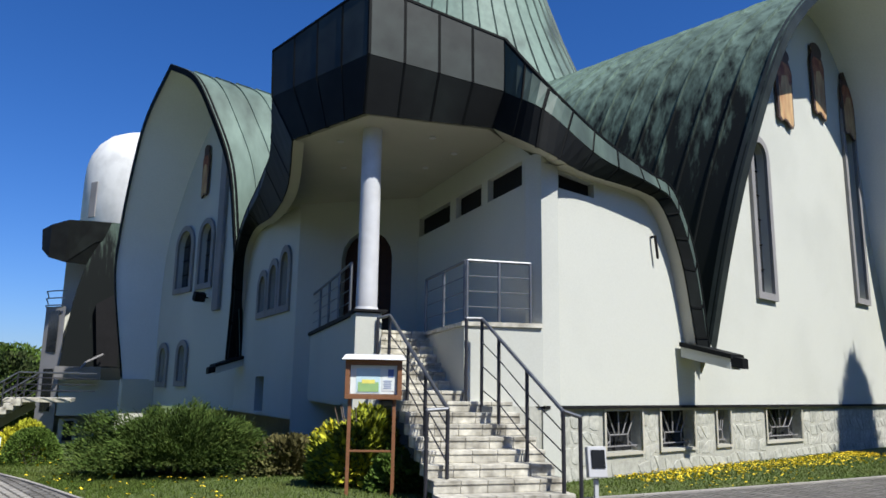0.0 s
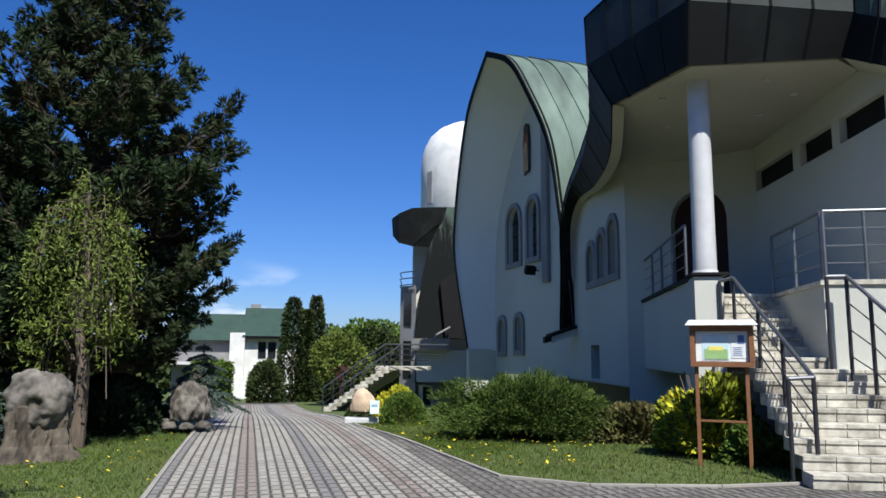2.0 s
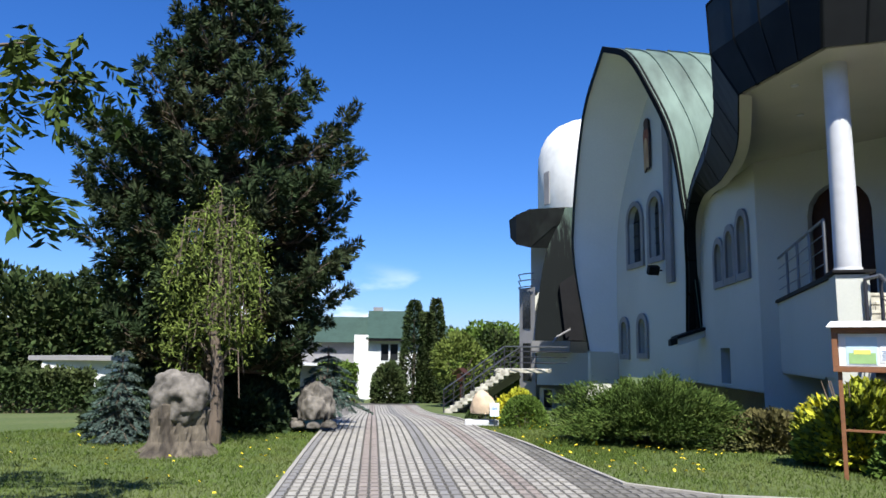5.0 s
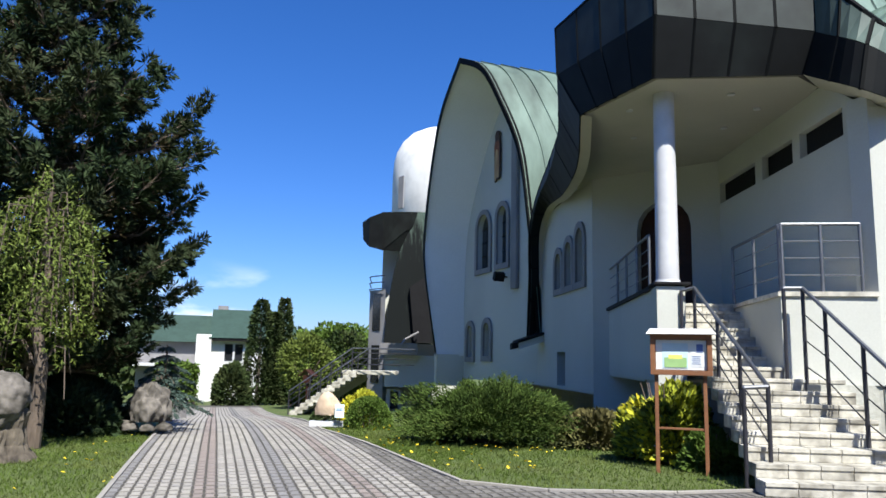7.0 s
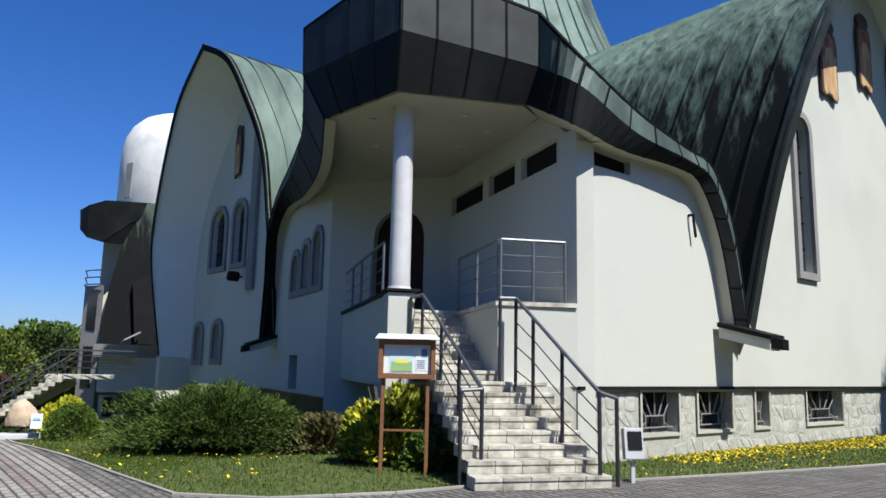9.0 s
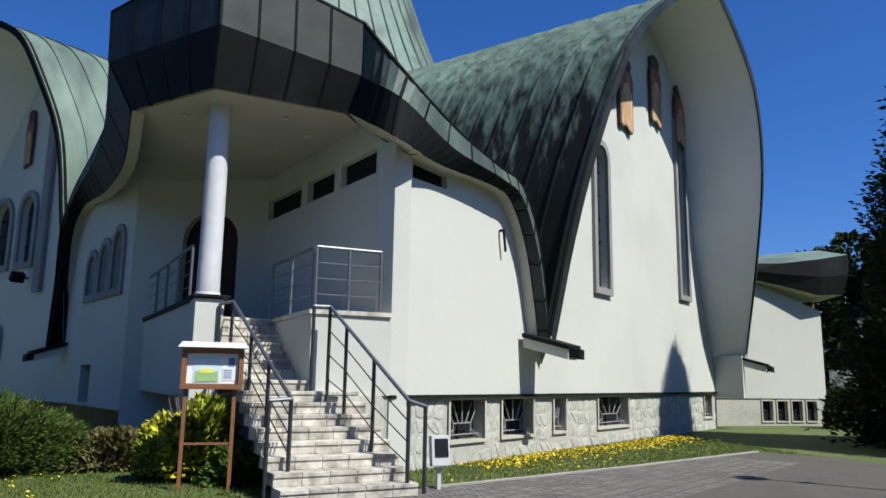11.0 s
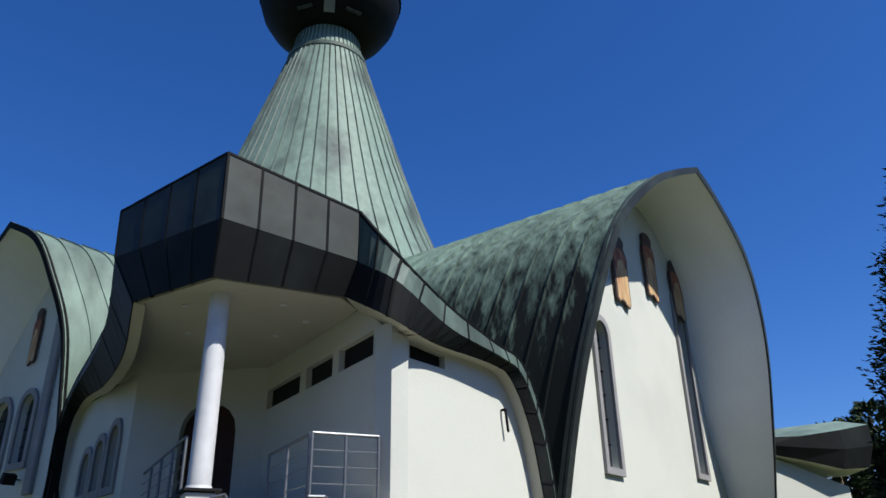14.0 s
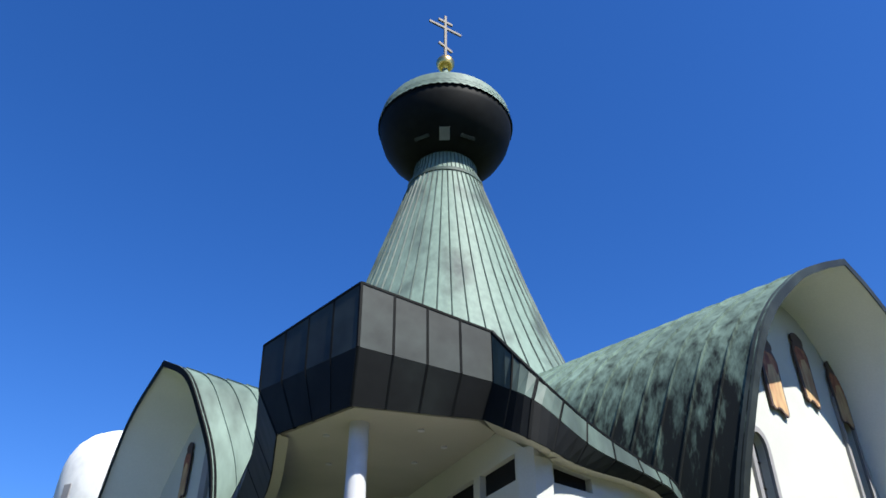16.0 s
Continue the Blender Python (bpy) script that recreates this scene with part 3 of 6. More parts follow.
def canopy_top():
    rows = [EDGE_U]
    for k in (0.33, 0.66, 1.0):
        row = []
        for i, p in enumerate(EDGE_U):
            u = i / (len(EDGE_U) - 1)
            a = radians(200 + 140 * u)
            q = CONE_AT + Vector((10.0 * math.cos(a), 10.0 * math.sin(a), 11.0))
            row.append(p.lerp(q, k))
        rows.append(row)
    return sheet(rows)


mouth = [Vector((1.88, 14.3, 6.6)).lerp(FR(0.35, -0.02, 5.76), k / 8) for k in range(9)]
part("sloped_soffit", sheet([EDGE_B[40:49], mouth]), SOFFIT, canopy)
part("canopy_roof", canopy_top(), COPPER, canopy, smooth=True)
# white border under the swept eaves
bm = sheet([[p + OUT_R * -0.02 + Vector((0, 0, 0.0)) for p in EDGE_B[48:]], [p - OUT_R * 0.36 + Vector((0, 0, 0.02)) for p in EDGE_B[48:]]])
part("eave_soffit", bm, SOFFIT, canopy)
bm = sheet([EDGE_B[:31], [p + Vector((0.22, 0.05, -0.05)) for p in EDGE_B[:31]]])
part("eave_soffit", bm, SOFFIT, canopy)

# ---- porch: walls, floor, column ----
UP = Vector((math.cos(radians(105)), math.sin(radians(105)), 0))     # way up the steps
SIDE = Vector((UP.y, -UP.x, 0))                                      # to the right of the steps
FLOOR_Z = 2.75
C_TOP = FR(0, 0, 0)
DOOR_L, DOOR_R = Vector((-3.1, 20.2, 0)), Vector((0.2, 19.1, 0))
IN_DIR = (DOOR_R - C_TOP).normalized()


def plane_of(p, q):
    d = (q - p).normalized()
    out = Vector((d.y, -d.x, 0))
    return lambda s, e, z: p + d * s + out * e + Vector((0, 0, z))


FI = plane_of(DOOR_R, C_TOP)
inner_len = (C_TOP - DOOR_R).length
VENTS = [(0.05, 2.15), (2.5, 3.9), (4.2, 5.75)]
part("wall", pierced(FI, [(0, 0), (inner_len, 0), (inner_len, 5.74), (inner_len - 1.3, 6.62), (0, 6.62)], [rect_loop(a, b, 5.5, 6.0) for a, b in VENTS], 0.35, 0), STUCCO, church)
for a, b in VENTS:
    part("vent", flat(FI, rect_loop(a, b, 5.5, 6.0), -0.14), BLACK, church, "dark ventilation slot")
FD = plane_of(DOOR_L, DOOR_R)
part("wall", pierced(FD, rect_loop(0, (DOOR_R - DOOR_L).length, 0, 6.62), [arch_loop(1.3, 2.75, FLOOR_Z + 0.004, 5.75)], 0.35), STUCCO, church)
door = part("door", flat(FD, arch_loop(1.3, 2.8, FLOOR_Z, 5.8), -0.25), DOOR_WOOD, church, "dark arched wooden church door")
FT = plane_of(Vector((-6.0, 26.2, 0)), DOOR_L)
trip_len = (DOOR_L - Vector((-6.0, 26.2, 0))).length
TRIP = [(2.75, 3.5, 3.85, 5.0), (3.95, 4.7, 3.85, 5.2), (5.15, 5.9, 3.85, 5.42)]
part("wall", pierced(FT, [(0, 0.75), (trip_len, 0.75), (trip_len, 6.65), (2.4, 6.6), (0.8, 6.4), (0, 5.9)], [arch_loop(*w) for w in TRIP] + [rect_loop(2.8, 3.8, 0.8, 1.85)], 0.35), STUCCO, church)
for w in TRIP:
    window(FT, *w, church, frame_w=0.2, mullions=1, rails=2)
part("hatch", flat(FT, rect_loop(2.8, 3.8, 0.8, 1.85), -0.3), BLACK, church, "dark service opening")
part("plinth", pierced(FT, rect_loop(-1.0, trip_len + 1.5, -1.5, 0.70), [], 0.3, -3.0), RUBBLE, church)
part("undercroft_soffit", prism([FT(0, -0.02, 0.70), FT(trip_len, -0.02, 0.70), FT(trip_len, -3.4, 0.70), FT(0, -3.4, 0.70)], [FT(0, -0.02, 0.745), FT(trip_len, -0.02, 0.745), FT(trip_len, -3.4, 0.745), FT(0, -3.4, 0.745)]), STUCCO, church)
# porch platform
PIER = Vector((-0.80, 13.9, 0))
FP = plane_of(PIER - SIDE * 0.2 + UP * 8.0, PIER - SIDE * 0.2)
part("wall", pierced(FP, rect_loop(0, 8.0, 1.25, 2.92), [], 0.3), STUCCO, church)
part("ledge", pierced(FP, rect_loop(0, 8.05, 2.925, 3.0), [], 0.42, 0.06), BLACK, church, "dark coping ledge")
part("plinth", pierced(FP, rect_loop(0, 8.0, -0.6, 1.20), [], 0.3, -1.6), RUBBLE, church)
part("plinth", pierced(FP, rect_loop(6.6, 8.0, -0.6, 1.245), [], 1.6, -0.06), STUCCO, church, "shaded lower wall beside the steps")
part("undercroft_soffit", prism([FP(0, -0.02, 1.205), FP(6.6, -0.02, 1.205), FP(6.6, -1.9, 1.205), FP(0, -1.9, 1.205)], [FP(0, -0.02, 1.245), FP(6.6, -0.02, 1.245), FP(6.6, -1.9, 1.245), FP(0, -1.9, 1.245)]), STUCCO, church)
bm = bmesh.new()
m105 = Matrix.Rotation(radians(15), 4, "Z")
add_box(bm, Matrix.Translation(PIER + Vector((0, 0, 1.46))) @ m105, (0.5, 0.5, 2.96), 0.012)
part("pier", bm, STUCCO, church)
bm = bmesh.new()
add_box(bm, Matrix.Translation(PIER + Vector((0.02, 0, 2.985))) @ m105, (0.64, 0.62, 0.05), 0.008)
part("pier_cap", bm, BLACK, church, "dark capping slab")
bm = bmesh.new()
bmesh.ops.create_cone(bm, cap_ends=False, segments=48, radius1=0.205, radius2=0.19, depth=3.62, matrix=Matrix.Translation(PIER + Vector((0, 0, 4.81))))
part("column", bm, PALE, church, "round pale grey column", smooth=True)
bm = bmesh.new()
bmesh.ops.create_cone(bm, cap_ends=False, segments=48, radius1=0.235, radius2=0.215, depth=0.06, matrix=Matrix.Translation(PIER + Vector((0, 0, 3.04))))
part("column_foot", bm, PALE, church, smooth=True)

# ---- steps ----
steps = thing("steps", "weathered stone entrance steps with slab treads", "steps")
FOOT = Vector((1.45, 10.25, 0))
RISER, TREAD = 0.172, 0.32
for i in range(16):
    if i < 9:
        half_l, half_r, d = 1.0, 0.98, i * TREAD
    else:
        half_l, half_r, d = 0.95, 0.32, 9 * TREAD + 0.55 + (i - 9) * TREAD
    z = RISER * (i + 1)
    depth = TREAD + (0.6 if i in (8,) else 0.05 if i < 15 else 4.5)
    origin = FOOT + UP * d
    n = 5 if i < 9 else 4
    width = half_l + half_r
    for k in range(n):
        w = width / n
        c = origin + SIDE * (-half_l + w * (k + 0.5)) + UP * (depth / 2)
        bm = bmesh.new()
        add_box(bm, Matrix.Translation(c - UP * 0.008 + Vector((0, 0, z - 0.03))) @ m105, (w - 0.008, depth + 0.022, 0.055), 0.008)
        part("tread_slab", bm, STEP, steps)
        bm = bmesh.new()
        add_box(bm, Matrix.Translation(c + Vector((0, 0, z - 0.058 - (RISER - 0.058) / 2))) @ m105, (w - 0.008, depth, RISER - 0.06), 0.004)
        part("riser_block", bm, STEP, steps)
# right platform block beside the upper flight
B0 = Vector((0.98, 12.76, 0))
B1, B2, B3 = C_TOP + Vector((0.0, -0.02, 0)), DOOR_R.copy(), Vector((0.0, 17.2, 0))
low = [B0, B1, FI(2.0, 0, 0), B3]
part("porch_platform", prism([p + Vector((0, 0, PLINTH)) for p in low], [p + Vector((0, 0, 2.66)) for p in low]), STUCCO, church)
mid_low = sum(low, Vector()) / 4
low_in = [p.lerp(mid_low, 0.02) for p in low]
part("plinth", prism([p - Vector((0, 0, 0.2)) for p in low_in], [p + Vector((0, 0, PLINTH - 0.004)) for p in low_in]), RUBBLE, church, "rubble stone plinth")
grow = [B0 + Vector((-0.04, -0.04, 0)), B1 + Vector((0.0, -0.05, 0)), FI(2.0, 0.02, 0), B3 + Vector((-0.04, 0, 0))]
part("coping", prism([p + Vector((0, 0, 2.665)) for p in grow], [p + Vector((0, 0, 2.74)) for p in grow]), STEP, church, "stone coping slab")


# ---- railings ----
def railing(label, posts, top, mid, mat, post_bottoms, r=0.030):
    rail = thing("railing", label, "railing", group="stair railings")
    for a, b in zip(post_bottoms, posts):
        bm = bmesh.new()
        add_tube(bm, a, b, 0.030)
        part("post", bm, mat, rail)
    bm = bmesh.new()
    add_path(bm, top, r)
    part("handrail", bm, STEEL, rail, "polished steel handrail")
    for line in mid:
        bm = bmesh.new()
        add_path(bm, line, 0.011, 6)
        part("rod", bm, mat, rail)
    return rail


def stair_rail(low, high, shares, lead, tail):
    """A sloping rail between two tops; its posts stand on the steps below, with a return at the foot and at the head."""
    low, high = Vector(low), Vector(high)

    def foot(p):
        d = (p - FOOT).dot(UP)
        n = int(max(0, min(9, math.floor(d / TREAD) + 1))) if d < 3.4 else 9 + int((d - 3.4) / TREAD)
        return Vector((p.x, p.y, max(0.0, RISER * n) - 0.03))
    posts = [low.lerp(high, t) for t in shares]
    feet = [foot(p) for p in posts]
    lines = [[a.lerp(b, f) for a, b in zip(feet, posts)] for f in (0.25, 0.5, 0.75)]
    first, last = low + Vector(lead), high + Vector(tail)
    top = [first, low, high, last]
    posts += [first - Vector((0, 0, 0.01)), last - Vector((0, 0, 0.01))]
    feet += [Vector((first.x, first.y, -0.05)), foot(last) if last.z < 2.8 else Vector((last.x, last.y, 2.0))]
    return posts, top, lines, feet


p, t, l, f = stair_rail((0.60, 10.55, 1.30), (-0.34, 13.6, 2.90), (0.0, 0.32, 0.62, 1.0), (-0.30, -0.12, -0.02), (-0.22, 0.05, -0.05))
railing("steel stair railing with dark posts beside the notice board", p, t, l, DARK_STEEL, f)
p, t, l, f = stair_rail((2.24, 10.52, 1.29), (1.27, 12.52, 2.77), (0.0, 0.40, 0.76, 1.0), (0.27, 0.12, -0.08), (-0.27, -0.02, 0.0))
railing("steel stair railing with dark posts along the open side", p, t, l, DARK_STEEL, f)


def level_rail(label, a, b, z0, n, h=1.1):
    feet = [a.lerp(b, k / (n - 1)) + Vector((0, 0, z0)) for k in range(n)]
    posts = [p + Vector((0, 0, h)) for p in feet]
    railing(label, posts, posts, [[x + Vector((0, 0, h * f)) for x in feet] for f in (0.25, 0.5, 0.75)], STEEL, feet)


level_rail("shiny steel porch railing over the platform front", Vector((1.03, 12.84, 0)), Vector((2.2, 13.08, 0)), 2.74, 3)
level_rail("shiny steel porch railing beside the upper steps", Vector((0.36, 15.4, 0)), Vector((1.0, 12.95, 0)), 2.74, 3)
level_rail("shiny steel railing on the dark porch ledge", PIER + UP * 6.5 - SIDE * 0.15, PIER + UP * 0.9 - SIDE * 0.15, 3.0, 5, 1.05)

# ---- tower ----
tower = thing("church_tower", "conical green copper tower with a dark flattened dome", "tower")


def turned(profile, seg, at):
    bm = bmesh.new()
    rings = []
    for r, z in profile:
        rings.append([bm.verts.new(at + Vector((r * math.cos(2 * math.pi * k / seg), r * math.sin(2 * math.pi * k / seg), z))) for k in range(seg)])
    for a, b in zip(rings, rings[1:]):
        for k in range(seg):
            j = (k + 1) % seg
            bm.faces.new((a[k], a[j], b[j], b[k]))
    bm.faces.new(rings[-1])
    bm.faces.new(list(reversed(rings[0])))
    return bm


CONE = [(11.5, 8.0), (9.2, 12.0), (7.9, 14.5), (6.95, 16.5), (6.05, 18.6), (5.0, 21.5), (4.12, 24.2), (3.25, 26.8), (2.6, 28.8), (2.1, 30.3), (1.95, 31.5)]
CONE = [(r * 0.935, z) for r, z in CONE]
cone = part("cone_roof", turned(CONE, 64, CONE_AT), COPPER_CONE, tower, smooth=True)
for k in range(52):
    a = 2 * math.pi * k / 52
    d = Vector((math.cos(a), math.sin(a), 0))
    t = Vector((-d.y, d.x, 0)) * 0.05
    rows = [[], [], []]
    for r, z in CONE:
        p = CONE_AT + d * (r - 0.02) + Vector((0, 0, z))
        rows[0].append(p - t)
        rows[1].append(p + d * 0.085)
        rows[2].append(p + t)
    part("seam", sheet(rows), COPPER_SEAM, cone)
for z, w in ((12.6, 0.16), (29.4, 0.12)):
    r = float(np.interp(z, [q[1] for q in CONE], [q[0] for q in CONE]))
    part("band", turned([(r + 0.02, z - w), (r + 0.11, z - w), (r + 0.10, z + w), (r + 0.0, z + w)], 64, CONE_AT), COPPER_SEAM, cone, "dark copper band")
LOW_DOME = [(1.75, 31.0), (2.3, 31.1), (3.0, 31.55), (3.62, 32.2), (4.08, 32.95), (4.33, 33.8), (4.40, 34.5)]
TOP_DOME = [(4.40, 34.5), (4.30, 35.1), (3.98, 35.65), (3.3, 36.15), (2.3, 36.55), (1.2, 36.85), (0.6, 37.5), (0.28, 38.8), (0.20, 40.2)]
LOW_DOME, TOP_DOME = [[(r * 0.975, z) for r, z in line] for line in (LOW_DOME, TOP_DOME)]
# underside shade is put into the near-black colour
part("dome", turned(LOW_DOME, 48, CONE_AT), COPPER_BLACK_SHADED, tower, "dome underside in near-black that holds its shade", smooth=True)
cap = part("dome_cap", turned(TOP_DOME, 48, CONE_AT), COPPER, tower, "green scaled upper dome", smooth=True)
tiles = []
for row in range(14):
    t = row / 14
    i = min(int(t * 5), 4)
    (r0, z0), (r1, z1) = TOP_DOME[i], TOP_DOME[i + 1]
    f = t * 5 - i
    r, z = r0 + (r1 - r0) * f + 0.02, z0 + (z1 - z0) * f + 0.02
    tiles.append((r, z))
verts, faces = [], []
for row, (r, z) in enumerate(tiles):
    n = 60
    for k in range(n):
        a = 2 * math.pi * (k + 0.5 * (row % 2)) / n
        w = math.pi / n
        for da, dr, dz in ((-w, 0.0, 0.06), (w, 0.0, 0.06), (w, 0.05, -0.16), (0, 0.07, -0.26), (-w, 0.05, -0.16)):
            verts.append(CONE_AT + Vector(((r + dr) * math.cos(a + da), (r + dr) * math.sin(a + da), z + dz)))
        b = len(verts) - 5
        faces.append((b, b + 1, b + 2, b + 3, b + 4))
tagged(quick("scale_tiles", verts, faces, COPPER, cap), kind="stuff")
for az, wide, mat in ((-66, 0.95, COPPER_BROWN), (-94, 0.62, STEEL), (-122, 0.95, COPPER_BROWN)):
    bm = bmesh.new()
    a = radians(az)
    add_box(bm, Matrix.Translation(CONE_AT + Vector((2.95 * math.cos(a), 2.95 * math.sin(a), 31.5))) @ Matrix.Rotation(a, 4, "Z") @ Matrix.Rotation(radians(44), 4, "Y"), (0.10, wide, 0.8 if az == -94 else 0.2), 0.02)
    part("louvre", bm, mat, tower, "grey bell louvre")
bm = bmesh.new()
bmesh.ops.create_uvsphere(bm, u_segments=24, v_segments=14, radius=0.64, matrix=Matrix.Translation(CONE_AT + Vector((0, 0, 40.6))))
part("ball", bm, GOLD, tower, "gilded ball", smooth=True)
bm = bmesh.new()
mx = Matrix.Translation(CONE_AT + Vector((0, 0, 43.2))) @ Matrix.Rotation(TH_R - radians(10), 4, "Z")
add_box(bm, mx @ Matrix.Translation((0, 0, 0.1)), (0.20, 0.14, 4.6), 0.02)
add_box(bm, mx @ Matrix.Translation((0, 0, 1.1)), (2.7, 0.13, 0.20), 0.02)
add_box(bm, mx @ Matrix.Translation((0, 0, 1.75)), (1.2, 0.13, 0.22), 0.02)
add_box(bm, mx @ Matrix.Translation((0, 0, -0.9)) @ Matrix.Rotation(radians(22), 4, "Y"), (1.2, 0.13, 0.22), 0.02)
part("cross", bm, BRONZE, tower, "gilded three-bar cross")


# ---- plants ----
def leaf_mesh(name, pts, size, mat, parent, rng, aspect=0.5, droop=0.0, up=0.0, label="", out=None):
    """Many small four-cornered leaves, one at each point."""
    n = len(pts)
    d = rng.normal(size=(n, 3))
    if out is not None:
        d = d * 0.6 + out * 1.4
    d[:, 2] += up - droop
    d /= np.linalg.norm(d, axis=1)[:, None] + 1e-9
    side = np.cross(d, rng.normal(size=(n, 3)))
    side /= np.linalg.norm(side, axis=1)[:, None] + 1e-9
    ln = size * rng.uniform(0.6, 1.3, n)[:, None]
    a, b, c, e = pts, pts + d * ln * 0.45 + side * ln * aspect * 0.5, pts + d * ln, pts + d * ln * 0.45 - side * ln * aspect * 0.5
    verts = np.stack([a, b, c, e], 1).reshape(-1, 3)
    me = bpy.data.meshes.new(name)
    me.from_pydata(verts.tolist(), [], (np.arange(n * 4).reshape(-1, 4)).tolist())
    me.materials.append(mat)
    ob = new(name, me)
    ob.parent = parent
    tagged(ob, label, kind="stuff")
    return ob


def shell_points(rng, n, radii, lumps=10, inner=0.35, flat_base=True, low=0.72):
    """Points in the outer shell of a lumpy rounded form, with outward ways."""
    d = rng.normal(size=(n, 3))
    d /= np.linalg.norm(d, axis=1)[:, None]
    if flat_base:
        d[:, 2] = np.abs(d[:, 2]) * 1.0 - 0.12
    c = rng.normal(size=(lumps, 3))
    c /= np.linalg.norm(c, axis=1)[:, None]
    c[:, 2] = np.abs(c[:, 2])
    bulge = np.max(d @ c.T, axis=1)
    k = (low + (1.02 - low) * np.clip((bulge - 0.62) / 0.38, 0, 1) ** 1.3) * (1 - inner * rng.random(n) ** 2.0)
    return d * k[:, None] * np.array(radii), d


def bush(label, at, radii, mat, n, leaf, seed, category="bush", aspect=0.5, up=0.3, lumps=12, second=None, group="", name="bush", low=0.72):
    rng = np.random.default_rng(seed)
    ob = thing(name, label, category, group)
    base = np.array(at)
    pts, out = shell_points(rng, n, radii, lumps, low=low)
    pts = pts + base + np.array([0, 0, radii[2] * 0.10])
    if second is None:
        leaf_mesh("foliage", pts, leaf, mat, ob, rng, aspect, up=up, out=out)
    else:
        cut = rng.random(n) < 0.4
        leaf_mesh("foliage", pts[~cut], leaf, mat, ob, rng, aspect, up=up, out=out[~cut])
        leaf_mesh("foliage", pts[cut], leaf, second, ob, rng, aspect, up=up, out=out[cut], label="darker inner leaves")
    for k in range(5):
        bm = bmesh.new()
        a = rng.uniform(0, 6.28)
        add_tube(bm, base + np.array([0.1 * math.cos(a), 0.1 * math.sin(a), -0.08]), base + np.array([radii[0] * 0.5 * math.cos(a), radii[1] * 0.5 * math.sin(a), radii[2] * 0.75]), 0.025, 0.008, 6)
        part("stem", bm, BARK, ob)
    return ob


def trunk_mesh(parent, a, b, r0, r1, rng, name="trunk", bend=0.15, seg=10):
    bm = bmesh.new()
    a, b = Vector(a), Vector(b)
    way = (b - a).normalized()
    u = way.orthogonal().normalized()
    v = way.cross(u)
    steps_n, rings = 6, []
    for k in range(steps_n + 1):
        t = k / steps_n
        p = a.lerp(b, t) + (Vector(rng.normal(size=3)) * bend * math.sin(t * math.pi) if 0 < k < steps_n else Vector())
        r = r0 + (r1 - r0) * t
        rings.append([bm.verts.new(p + (u * math.cos(2 * math.pi * q / seg) + v * math.sin(2 * math.pi * q / seg)) * r) for q in range(seg)])
    for lo, hi in zip(rings, rings[1:]):
        for q in range(seg):
            bm.faces.new((lo[q], lo[(q + 1) % seg], hi[(q + 1) % seg], hi[q]))
    bm.faces.new(rings[-1])
    return part(name, bm, BARK, parent)


def brushes(roots, ways, per, radius, length, rng):
    """Needles that stand out all round short twig ends, like bottle brushes."""
    n = len(roots) * per
    w = np.repeat(np.array(ways), per, 0)
    along = rng.random(n)
    ball = rng.normal(size=(n, 3))
    ball -= w * np.sum(ball * w, axis=1)[:, None]
    ball /= np.linalg.norm(ball, axis=1)[:, None] + 1e-9
    size = np.repeat(rng.uniform(0.75, 1.25, len(roots)), per)[:, None]
    pts = np.repeat(np.array(roots), per, 0) + w * (along[:, None] * length * size) + ball * (0.25 * radius * size)
    return pts, ball * 1.1 + w * 0.75


